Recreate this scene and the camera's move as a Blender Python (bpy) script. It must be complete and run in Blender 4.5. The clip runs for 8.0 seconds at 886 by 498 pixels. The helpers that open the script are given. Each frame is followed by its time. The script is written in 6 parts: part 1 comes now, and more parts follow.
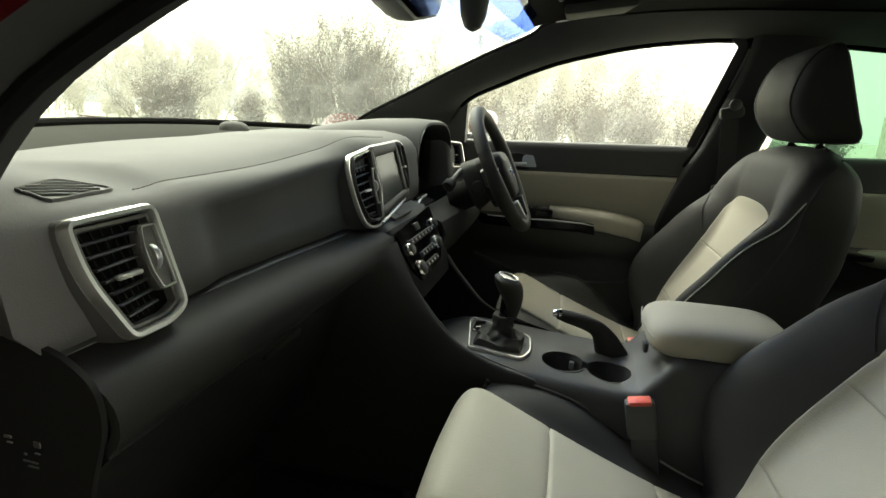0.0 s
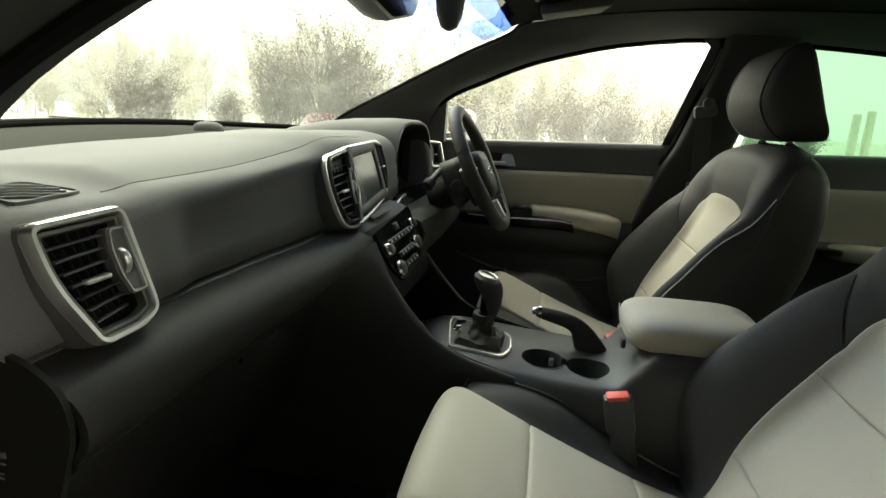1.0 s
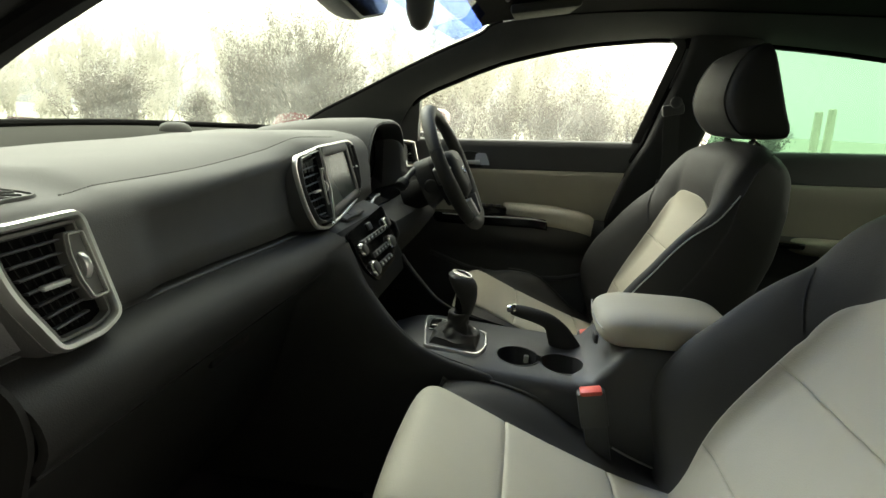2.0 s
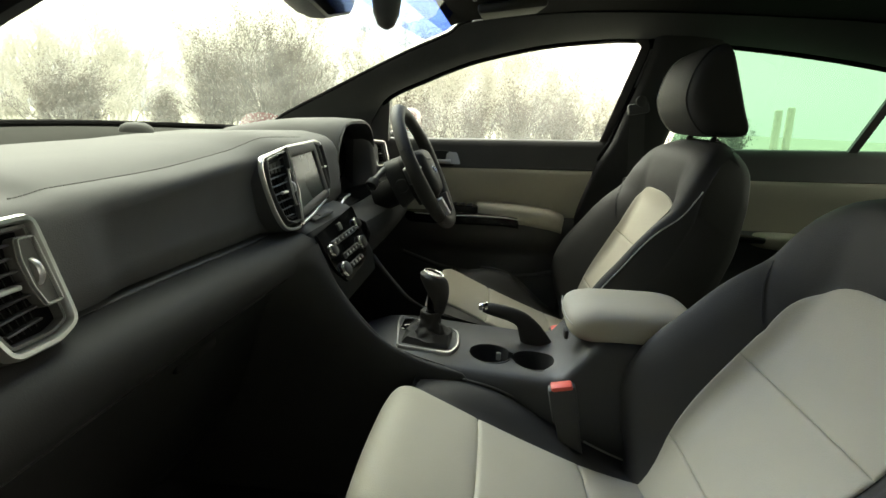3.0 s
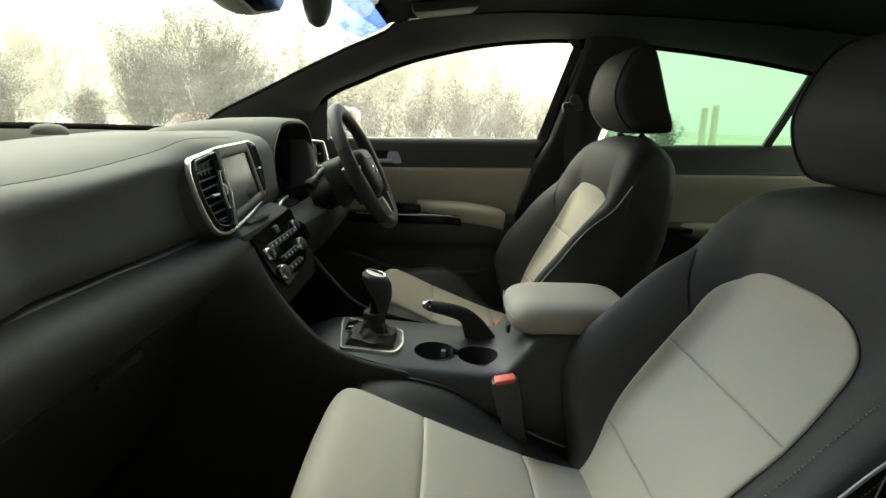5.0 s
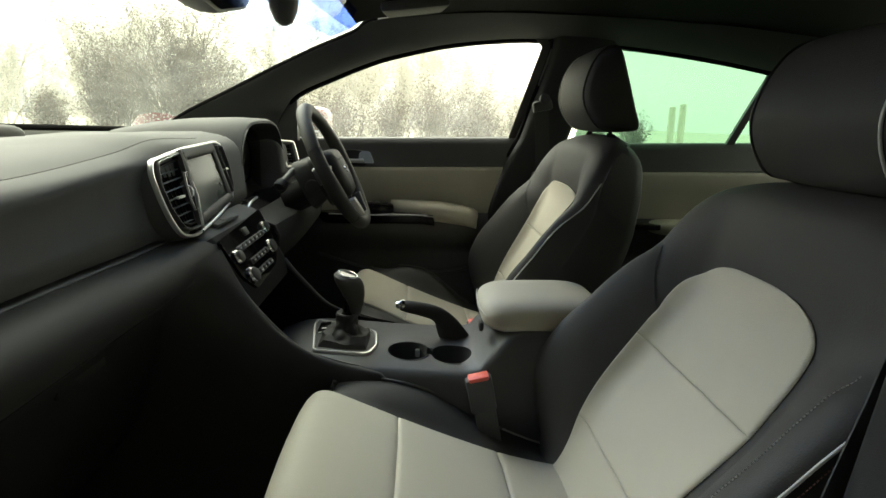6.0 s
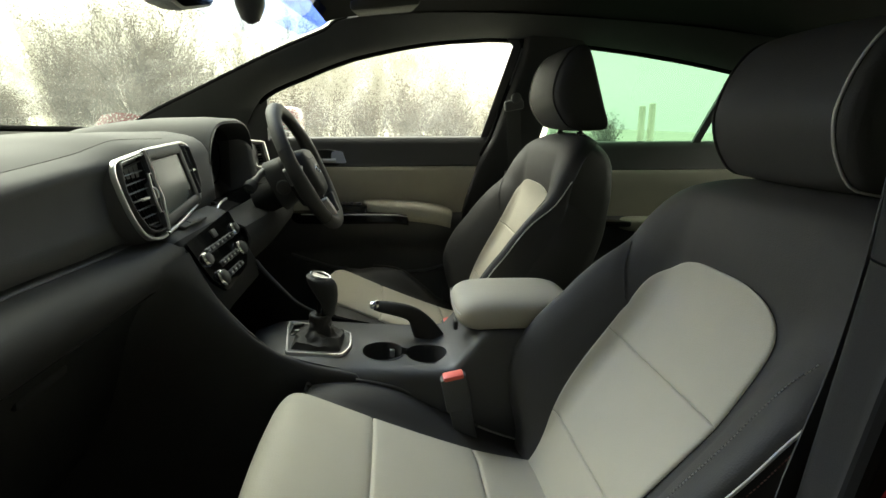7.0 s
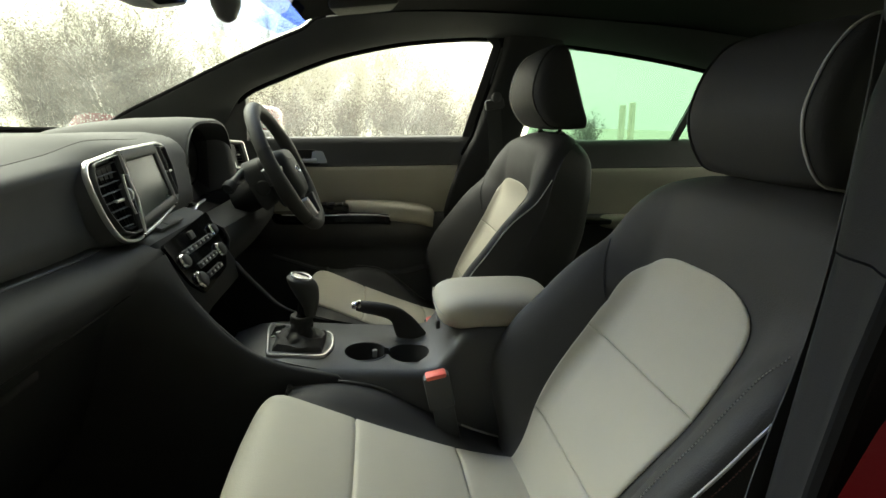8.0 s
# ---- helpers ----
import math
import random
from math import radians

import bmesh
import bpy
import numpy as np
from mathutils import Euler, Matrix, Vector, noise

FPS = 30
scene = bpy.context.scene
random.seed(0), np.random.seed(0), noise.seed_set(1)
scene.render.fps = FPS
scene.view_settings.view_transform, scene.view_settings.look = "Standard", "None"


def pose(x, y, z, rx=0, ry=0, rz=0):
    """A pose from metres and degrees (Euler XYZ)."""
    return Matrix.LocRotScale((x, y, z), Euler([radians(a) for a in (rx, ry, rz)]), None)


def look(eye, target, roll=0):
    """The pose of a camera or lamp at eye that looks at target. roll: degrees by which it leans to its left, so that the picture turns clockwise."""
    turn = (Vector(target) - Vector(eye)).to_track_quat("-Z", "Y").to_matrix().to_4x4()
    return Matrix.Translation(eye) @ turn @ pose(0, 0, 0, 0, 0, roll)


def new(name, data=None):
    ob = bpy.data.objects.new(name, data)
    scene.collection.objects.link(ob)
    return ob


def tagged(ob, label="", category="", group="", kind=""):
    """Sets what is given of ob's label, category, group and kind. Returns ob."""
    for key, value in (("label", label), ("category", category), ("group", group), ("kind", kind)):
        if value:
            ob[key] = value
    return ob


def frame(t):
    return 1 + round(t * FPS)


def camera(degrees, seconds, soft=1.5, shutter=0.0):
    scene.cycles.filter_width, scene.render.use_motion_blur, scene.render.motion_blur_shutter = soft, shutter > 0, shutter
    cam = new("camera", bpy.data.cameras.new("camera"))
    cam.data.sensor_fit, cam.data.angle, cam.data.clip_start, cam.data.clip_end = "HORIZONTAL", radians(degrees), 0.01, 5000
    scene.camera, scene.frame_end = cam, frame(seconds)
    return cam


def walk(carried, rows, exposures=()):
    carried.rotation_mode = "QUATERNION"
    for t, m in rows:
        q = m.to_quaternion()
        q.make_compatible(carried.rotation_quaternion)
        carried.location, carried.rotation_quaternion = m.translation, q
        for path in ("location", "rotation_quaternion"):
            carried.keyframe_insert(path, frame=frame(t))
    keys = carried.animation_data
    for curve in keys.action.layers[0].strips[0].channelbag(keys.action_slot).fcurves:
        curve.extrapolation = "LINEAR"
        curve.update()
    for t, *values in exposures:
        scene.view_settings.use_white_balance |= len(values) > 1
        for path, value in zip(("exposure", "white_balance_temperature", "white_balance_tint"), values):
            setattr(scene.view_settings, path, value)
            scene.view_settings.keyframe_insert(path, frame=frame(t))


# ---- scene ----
cam = camera(82.4, 8.0)
PATH = [
    (0, (0.2973, -0.9835, 1.1450), (-0.1428, 0.9006, 0.6378), 3.70),
    (0.5, (0.3004, -0.9830, 1.1455), (-0.1116, 0.9069, 0.6391), 3.61),
    (1, (0.3037, -0.9826, 1.1459), (-0.0693, 0.9163, 0.6402), 3.51),
    (1.5, (0.3071, -0.9823, 1.1463), (-0.0249, 0.9246, 0.6417), 3.41),
    (3, (0.3180, -0.9817, 1.1471), (0.1319, 0.9454, 0.6470), 3.12),
    (3.5, (0.3217, -0.9816, 1.1473), (0.1836, 0.9504, 0.6486), 3.02),
    (4, (0.3255, -0.9817, 1.1474), (0.2444, 0.9543, 0.6503), 2.92),
    (4.5, (0.3291, -0.9818, 1.1475), (0.2970, 0.9555, 0.6521), 2.82),
    (6, (0.3396, -0.9826, 1.1474), (0.4514, 0.9531, 0.6562), 2.52),
    (6.5, (0.3429, -0.9830, 1.1472), (0.4998, 0.9494, 0.6573), 2.43),
    (7, (0.3459, -0.9835, 1.1470), (0.5505, 0.9440, 0.6581), 2.33),
    (7.5, (0.3487, -0.9840, 1.1467), (0.5916, 0.9401, 0.6583), 2.24),
    (8, (0.3512, -0.9847, 1.1464), (0.6182, 0.9364, 0.6582), 2.15),
]
walk(cam, [(t, look(eye, target, roll)) for t, eye, target, roll in PATH])

# ---- world and light ----
world = bpy.data.worlds.new("overcast_sky")
scene.world = world
world.use_nodes = True
wn, wl = world.node_tree.nodes, world.node_tree.links
sky = wn.new("ShaderNodeTexSky")
sky.sky_type, sky.sun_disc = "NISHITA", False
sky.sun_elevation, sky.sun_rotation = radians(41), radians(-40)
sky.air_density, sky.dust_density, sky.ozone_density = 1.0, 6.0, 0.3
calm = wn.new("ShaderNodeHueSaturation")
calm.inputs["Saturation"].default_value = 0.05
warm = wn.new("ShaderNodeMix")
warm.data_type, warm.blend_type = "RGBA", "MULTIPLY"
warm.inputs[0].default_value = 1.0
warm.inputs[7].default_value = (1.0, 0.97, 0.85, 1)
wl.new(sky.outputs[0], calm.inputs["Color"])
wl.new(calm.outputs[0], warm.inputs[6])
# an overcast sky: nearly even cloud, a little brighter overhead than at the horizon
cloud = wn.new("ShaderNodeMix")
cloud.data_type = "RGBA"
cloud.inputs[0].default_value = 0.8
cloud.inputs[7].default_value = (5.6, 5.38, 4.55, 1)
where, split, rise = wn.new("ShaderNodeTexCoord"), wn.new("ShaderNodeSeparateXYZ"), wn.new("ShaderNodeMapRange")
rise.inputs[3].default_value, rise.inputs[4].default_value = 0.71, 0.90
dome = wn.new("ShaderNodeVectorMath")
dome.operation = "SCALE"
wl.new(where.outputs["Generated"], split.inputs[0])
wl.new(split.outputs[2], rise.inputs[0])
wl.new(warm.outputs[2], cloud.inputs[6])
wl.new(cloud.outputs[2], dome.inputs[0])
wl.new(rise.outputs[0], dome.inputs["Scale"])
wl.new(dome.outputs[0], wn["Background"].inputs["Color"])
wn["Background"].inputs["Strength"].default_value = 0.15
sun = new("sun", bpy.data.lights.new("sun", "SUN"))
sun.data.energy, sun.data.angle, sun.data.color = 0.6, radians(40), (1.0, 0.97, 0.9)
sun.matrix_world = look((0, 0, 30), (8.5, -10.0, 18.5))
scene.view_settings.exposure = 3.19


# ---- materials ----
def material(name, colour, rough=0.5, metal=0.0, grain=0.0, size=900.0, vary=0.15, blotch=14.0, spec=0.5, coat=0.0):
    """Procedural surface: base colour with blotches, roughness variation and a fine grain in relief."""
    m = bpy.data.materials.new(name)
    m.use_nodes = True
    n, l = m.node_tree.nodes, m.node_tree.links
    b = n["Principled BSDF"]
    b.inputs["Roughness"].default_value, b.inputs["Metallic"].default_value = rough, metal
    b.inputs["Specular IOR Level"].default_value = spec
    b.inputs["Coat Weight"].default_value = coat
    co = n.new("ShaderNodeTexCoord")
    big = n.new("ShaderNodeTexNoise")
    big.inputs["Scale"].default_value, big.inputs["Detail"].default_value = blotch, 4
    l.new(co.outputs["Object"], big.inputs["Vector"])
    mix = n.new("ShaderNodeMix")
    mix.data_type = "RGBA"
    mix.inputs[6].default_value = (*[c * (1 - vary) for c in colour], 1)
    mix.inputs[7].default_value = (*[min(1, c * (1 + vary)) for c in colour], 1)
    l.new(big.outputs["Fac"], mix.inputs[0])
    l.new(mix.outputs[2], b.inputs["Base Color"])
    ran = n.new("ShaderNodeMapRange")
    ran.inputs[3].default_value, ran.inputs[4].default_value = max(0.02, rough - 0.08), min(1, rough + 0.08)
    l.new(big.outputs["Fac"], ran.inputs[0])
    l.new(ran.outputs[0], b.inputs["Roughness"])
    if grain:
        v = n.new("ShaderNodeTexVoronoi")
        v.inputs["Scale"].default_value = size
        l.new(co.outputs["Object"], v.inputs["Vector"])
        bump = n.new("ShaderNodeBump")
        bump.inputs["Strength"].default_value, bump.inputs["Distance"].default_value = grain, 0.0006
        l.new(v.outputs["Distance"], bump.inputs["Height"])
        l.new(bump.outputs[0], b.inputs["Normal"])
    return m


def glass(name, tint, mist=0.0, gloss=0.02):
    """A thin tinted pane; mist is the share of light that fine droplets on it scatter."""
    m = bpy.data.materials.new(name)
    m.use_nodes = True
    n, l = m.node_tree.nodes, m.node_tree.links
    n.remove(n["Principled BSDF"])
    clear, shine, mix = n.new("ShaderNodeBsdfTransparent"), n.new("ShaderNodeBsdfGlossy"), n.new("ShaderNodeMixShader")
    graze, power, share = n.new("ShaderNodeLayerWeight"), n.new("ShaderNodeMath"), n.new("ShaderNodeMath")
    graze.inputs["Blend"].default_value = 0.5
    power.operation, share.operation = "POWER", "MULTIPLY_ADD"
    power.inputs[1].default_value, share.inputs[1].default_value, share.inputs[2].default_value = 5.0, 0.7, 0.03
    l.new(graze.outputs["Facing"], power.inputs[0])
    l.new(power.outputs[0], share.inputs[0])
    clear.inputs["Color"].default_value = (*tint, 1)
    shine.inputs["Roughness"].default_value = gloss
    first = clear.outputs[0]
    if mist:
        co, spot, ran = n.new("ShaderNodeTexCoord"), n.new("ShaderNodeTexNoise"), n.new("ShaderNodeMapRange")
        spot.inputs["Scale"].default_value, spot.inputs["Detail"].default_value = 9.0, 8
        l.new(co.outputs["Object"], spot.inputs["Vector"])
        l.new(spot.outputs["Fac"], ran.inputs[0])
        ran.inputs[1].default_value, ran.inputs[2].default_value = 0.35, 0.65
        ran.inputs[3].default_value, ran.inputs[4].default_value = mist * 0.6, mist * 1.4
        veil, both = n.new("ShaderNodeBsdfTranslucent"), n.new("ShaderNodeMixShader")
        veil.inputs["Color"].default_value = (*tint, 1)
        l.new(ran.outputs[0], both.inputs[0])
        l.new(clear.outputs[0], both.inputs[1])
        l.new(veil.outputs[0], both.inputs[2])
        first = both.outputs[0]
    l.new(share.outputs[0], mix.inputs[0])
    l.new(first, mix.inputs[1])
    l.new(shine.outputs[0], mix.inputs[2])
    l.new(mix.outputs[0], n["Material Output"].inputs[0])
    return m


PAD = material("soft_dash_plastic", (0.132, 0.131, 0.130), 0.8, grain=0.25, size=700, spec=0.16)
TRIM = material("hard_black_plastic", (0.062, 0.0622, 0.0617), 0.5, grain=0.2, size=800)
# lower plastic, darker than TRIM: shade under the dash is put into it
LOWER = material("shade_dark_lower_plastic", (0.02, 0.02, 0.0195), 0.75, grain=0.2, size=800, spec=0.15)
ROLL = material("dark_dash_roll", (0.025, 0.0248, 0.0245), 0.62, grain=0.2, size=800, spec=0.2)
COWL = material("matt_cowl_plastic", (0.05, 0.05, 0.046), 0.95, vary=0.1, spec=0.03)
THROAT = material("duct_shade_black", (0.004, 0.004, 0.004), 0.9, spec=0.05)
DEEP = material("dark_void_plastic", (0.012, 0.012, 0.012), 0.6)
LIGHT = material("pale_grey_leather", (0.466, 0.438, 0.355), 0.66, grain=0.35, size=520, vary=0.05, spec=0.3)
BLACK = material("black_leather", (0.047, 0.0455, 0.0425), 0.62, grain=0.35, size=520, spec=0.27)
PIPE = material("pale_piping", (0.5, 0.49, 0.45), 0.5)
THREAD = material("grey_thread", (0.35, 0.34, 0.31), 0.8)
SATIN = material("satin_silver", (0.66, 0.66, 0.64), 0.3, 0.8, vary=0.05)
CHROME = material("chrome", (0.8, 0.8, 0.8), 0.1, 1.0, vary=0.03)
PIANO = material("gloss_black_plastic", (0.008, 0.008, 0.008), 0.08, vary=0.05)
SCREEN = material("switched_off_screen", (0.05, 0.062, 0.056), 0.22, vary=0.1)
HEADLINE = material("black_headlining", (0.012, 0.0117, 0.0113), 0.95, grain=0.3, size=1500, spec=0.05)
VISOR = material("visor_fabric", (0.06, 0.058, 0.05), 0.9, grain=0.3, size=1200)
CARPET = material("black_carpet", (0.03, 0.03, 0.03), 1.0, grain=0.6, size=900)
RED_PAINT = material("wet_red_paint", (0.052, 0.0011, 0.002), 0.3, spec=0.03)
RED_BUTTON = material("red_button_plastic", (0.88, 0.14, 0.10), 0.4)
WEBBING = material("dark_webbing", (0.045, 0.045, 0.043), 0.7, grain=0.6, size=1200)
RUBBER = material("seal_rubber", (0.012, 0.012, 0.012), 0.95, spec=0.05)
STRIP = material("dull_grey_button", (0.13, 0.13, 0.12), 0.6)
SHROUD = material("matt_black_shroud_plastic", (0.045, 0.045, 0.0445), 0.6, grain=0.2, size=800, spec=0.2)
PILLAR = material("dark_pillar_fabric", (0.066, 0.068, 0.067), 0.85, grain=0.2, size=1200, spec=0.15)
INK = material("pale_print_and_glint", (0.6, 0.6, 0.58), 0.6)
SCREENGLASS = glass("windscreen_glass", (0.69, 0.75, 0.68), 0.06)
SIDEGLASS = glass("front_side_glass", (0.81, 0.855, 0.80), 0.07)
REARGLASS = glass("tinted_rear_glass", (0.135, 0.245, 0.17), 0.05)
BAND = glass("blue_sunshade_band", (0.10, 0.18, 0.72))
BAND_FADE = glass("faded_blue_sunshade_band", (0.32, 0.45, 0.93))
BAND_PALE = glass("palest_blue_sunshade_band", (0.70, 0.78, 1.0))
# mirror metal made dark: a dark cabin's reflection is put into its colour
MIRROR = material("darkened_mirror_glass", (0.22, 0.22, 0.22), 0.03, 1.0, vary=0.02)
SILVER = material("bright_silver_paint", (0.82, 0.82, 0.80), 0.22, 0.55, vary=0.03)


# ---- building helpers ----
ORIGIN = {}


def thing(name, at, label, category, group="", kind=""):
    ob = new(name)
    ob.location = at
    ob.empty_display_size = 0.05
    ORIGIN[ob] = Vector(at)
    return tagged(ob, label, category, group, kind)


def part(name, bm, mat, parent=None, label="", smooth=40):
    """Links a bmesh, drawn in world coordinates, as one mesh object under a thing or a part."""
    bmesh.ops.recalc_face_normals(bm, faces=bm.faces)
    for f in bm.faces:
        f.smooth = True
    for e in bm.edges:
        if len(e.link_faces) == 2 and e.calc_face_angle() > radians(smooth):
            e.smooth = False
    o = ORIGIN[parent] if parent is not None else Vector((0, 0, 0))
    bmesh.ops.translate(bm, verts=bm.verts, vec=-o)
    me = bpy.data.meshes.new(name)
    bm.to_mesh(me)
    bm.free()
    me.materials.append(mat)
    ob = new(name, me)
    ORIGIN[ob] = o
    if parent is not None:
        ob.parent = parent
    return tagged(ob, label)


def solo(name, bm, mat, label, category, kind="", smooth=40):
    return tagged(part(name, bm, mat, None, "", smooth), label, category, "", kind)


def grid(rows, closed=False, caps=False):
    """A sheet through rows of points; closed: each row is a ring; caps: the first and last ring are filled."""
    bm = bmesh.new()
    vs = [[bm.verts.new(p) for p in r] for r in rows]
    n = len(vs[0])
    for a, b in zip(vs, vs[1:]):
        for j in range(n if closed else n - 1):
            k = (j + 1) % n
            bm.faces.new((a[j], a[k], b[k], b[j]))
    if caps:
        bm.faces.new(vs[0][::-1])
        bm.faces.new(vs[-1])
    return bm


def thick(bm, depth):
    """Gives an open sheet a thickness, inwards of its normals."""
    bmesh.ops.recalc_face_normals(bm, faces=bm.faces)
    bm.normal_update()
    rim = [e for e in bm.edges if len(e.link_faces) == 1]
    ends = [(e.verts[0], e.verts[1]) for e in rim]
    faces = list(bm.faces)
    back = {v: bm.verts.new(v.co - v.normal * depth) for v in list(bm.verts)}
    for f in faces:
        bm.faces.new([back[v] for v in reversed(f.verts)])
    for a, b in ends:
        bm.faces.new((a, b, back[b], back[a]))
    return bm


def join(*bms):
    out = bms[0]
    for b in bms[1:]:
        me = bpy.data.meshes.new("tmp")
        b.to_mesh(me)
        b.free()
        out.from_mesh(me)
        bpy.data.meshes.remove(me)
    return out


def box(centre, size, r=0.004, turn=None, seg=2):
    """A box with rounded edges; turn: a rotation matrix about its centre."""
    bm = bmesh.new()
    bmesh.ops.create_cube(bm, size=1)
    bmesh.ops.scale(bm, vec=size, verts=bm.verts)
    if r:
        bmesh.ops.bevel(bm, geom=list(bm.edges), offset=min(r, min(size) * 0.45), segments=seg, affect="EDGES", profile=0.5)
    if turn is not None:
        bmesh.ops.transform(bm, matrix=turn.to_4x4(), verts=bm.verts)
    bmesh.ops.translate(bm, verts=bm.verts, vec=centre)
    return bm


def smooth_line(pts, steps=6, closed=False):
    """Catmull-Rom through the points."""
    p = [Vector(q) for q in pts]
    n, out = len(p), []
    for i in range(n if closed else n - 1):
        if closed:
            a, b, c, d = p[i - 1], p[i], p[(i + 1) % n], p[(i + 2) % n]
        else:
            a, b, c, d = p[max(i - 1, 0)], p[i], p[i + 1], p[min(i + 2, n - 1)]
        for k in range(steps):
            t = k / steps
            out.append(0.5 * (2 * b + (c - a) * t + (2 * a - 5 * b + 4 * c - d) * t * t + (3 * b - a - 3 * c + d) * t ** 3))
    if not closed:
        out.append(p[-1])
    return out


def tube(pts, r, closed=False, sides=8, flat=1.0, up=(0, 0, 1)):
    """A tube of radius r (a number, or one a point) along the points; flat squeezes it across up."""
    p = [Vector(q) for q in pts]
    n, rows, up = len(p), [], Vector(up)
    for i in range(n):
        a, b = (p[i - 1], p[(i + 1) % n]) if closed else (p[max(i - 1, 0)], p[min(i + 1, n - 1)])
        t = (b - a).normalized()
        s = t.cross(up)
        s = (s if s.length > 0.05 else t.cross(Vector((1, 0, 0)))).normalized()
        u = s.cross(t)
        rr = r[i] if isinstance(r, (list, tuple)) else r
        rows.append([p[i] + rr * (math.cos(w) * s + flat * math.sin(w) * u) for w in [2 * math.pi * k / sides for k in range(sides)]])
    if closed:
        rows.append(rows[0])
        bm = grid(rows, True)
        bmesh.ops.remove_doubles(bm, verts=bm.verts, dist=1e-6)
        return bm
    return grid(rows, True, True)


def lathe(profile, centre, axis, sides=20):
    """Turns a profile of (radius, height) round an axis."""
    q = Vector((0, 0, 1)).rotation_difference(Vector(axis)).to_matrix()
    rows = [[Vector(centre) + q @ Vector((r * math.cos(w), r * math.sin(w), h)) for w in [2 * math.pi * k / sides for k in range(sides)]] for r, h in profile]
    return grid(rows, True, True)


def prism(outline, near, far):
    """A plate: an outline of points by the function near(a, b), with the same outline by far(a, b) as its other face."""
    return grid([[near(a, b) for a, b in outline], [far(a, b) for a, b in outline]], True, True)


def rounded(pts, r, steps=4):
    """A 2D polygon with its corners rounded; r is one number or one a corner."""
    out, n = [], len(pts)
    for i in range(n):
        a, b, c = Vector(pts[i - 1]), Vector(pts[i]), Vector(pts[(i + 1) % n])
        rr = r[i] if isinstance(r, (list, tuple)) else r
        u, v = (a - b), (c - b)
        d = min(rr, u.length * 0.45, v.length * 0.45)
        p, q = b + u.normalized() * d, b + v.normalized() * d
        for k in range(steps + 1):
            t = k / steps
            out.append(tuple((1 - t) ** 2 * p + 2 * t * (1 - t) * b + t * t * q))
    return out


def inset(outline, d):
    """The outline drawn in by d towards its inside."""
    n, out = len(outline), []
    area = sum(outline[i - 1][0] * outline[i][1] - outline[i][0] * outline[i - 1][1] for i in range(n))
    s = 1 if area > 0 else -1
    for i in range(n):
        a, b, c = Vector(outline[i - 1]), Vector(outline[i]), Vector(outline[(i + 1) % n])
        t = (c - a)
        t = t.normalized() if t.length > 1e-9 else Vector((1, 0))
        out.append(tuple(b + s * d * Vector((-t.y, t.x))))
    return out


def ring_frame(outline, d, place, back, front):
    """A frame round an outline: d wide, between the depths back and front of place(a, b, depth), with a rounded face."""
    levels = [(0.0, back), (0.0, front - 0.2 * (front - back)), (0.25 * d, front), (0.75 * d, front), (d, front - 0.2 * (front - back)), (d, back)]
    rows = [[place(a, b, h) for a, b in inset(outline, w)] for w, h in levels]
    return grid(rows + [rows[0]], True)


def lerp(a, b, t):
    return a + (b - a) * t


def table(x, pairs):
    """Smooth value at x from (x, value) pairs: a Hermite curve without overshoot."""
    n = len(pairs)
    if x <= pairs[0][0]:
        return pairs[0][1]
    if x >= pairs[-1][0]:
        return pairs[-1][1]
    k = next(i for i in range(n - 1) if x <= pairs[i + 1][0])
    slope = [(pairs[i + 1][1] - pairs[i][1]) / (pairs[i + 1][0] - pairs[i][0]) for i in range(n - 1)]

    def tangent(i):
        if i == 0 or i == n - 1 or slope[i - 1] * slope[i] <= 0:
            return 0.0
        return 2 * slope[i - 1] * slope[i] / (slope[i - 1] + slope[i])

    (a, u), (b, v) = pairs[k], pairs[k + 1]
    h = b - a
    t = (x - a) / h
    return u * (1 + 2 * t) * (1 - t) ** 2 + tangent(k) * h * t * (1 - t) ** 2 + v * t * t * (3 - 2 * t) + tangent(k + 1) * h * t * t * (t - 1)


def span(a, b, n):
    return [a + (b - a) * i / (n - 1) for i in range(n)]


# ---- ground and distance ----
bm = bmesh.new()
bmesh.ops.create_grid(bm, x_segments=40, y_segments=40, size=600)
for v in bm.verts:
    v.co.z = 0.0
# grass much paler than its own colour: distant mist is put into it
solo("ground", bm, material("haze_pale_grass_field", (0.5, 0.5, 0.42), 1.0, vary=0.3, blotch=0.6, spec=0.0), "winter grass field reaching the horizon, coloured pale for the mist", "ground", "structure")


# unseen slab added under the car: cuts light bounced up from the ground
DARK_GROUND = material("added_dark_ground", (0.03, 0.03, 0.029), 0.9, grain=0.5, size=150, vary=0.3, blotch=2.0, spec=0.1)
solo("road", box((0.2, -0.9, 0.006), (11.0, 6.0, 0.012), 0.004), DARK_GROUND, "unseen dark slab under the car, added to cut bounced light", "road", "structure")
TWIG = material("bare_twig_bark", (0.085, 0.076, 0.068), 0.9, vary=0.3)
LEAF = material("dry_winter_leaf", (0.118, 0.101, 0.083), 0.8, vary=0.35, blotch=3.0)
# far foliage and twigs: the mist's haze is put into their pale colour
HAZE_LEAF = material("hazed_far_foliage", (0.52, 0.505, 0.455), 0.9, vary=0.12, blotch=0.8)
n, l = HAZE_LEAF.node_tree.nodes, HAZE_LEAF.node_tree.links
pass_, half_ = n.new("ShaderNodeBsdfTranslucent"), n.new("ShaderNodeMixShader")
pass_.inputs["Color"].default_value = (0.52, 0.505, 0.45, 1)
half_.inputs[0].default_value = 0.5
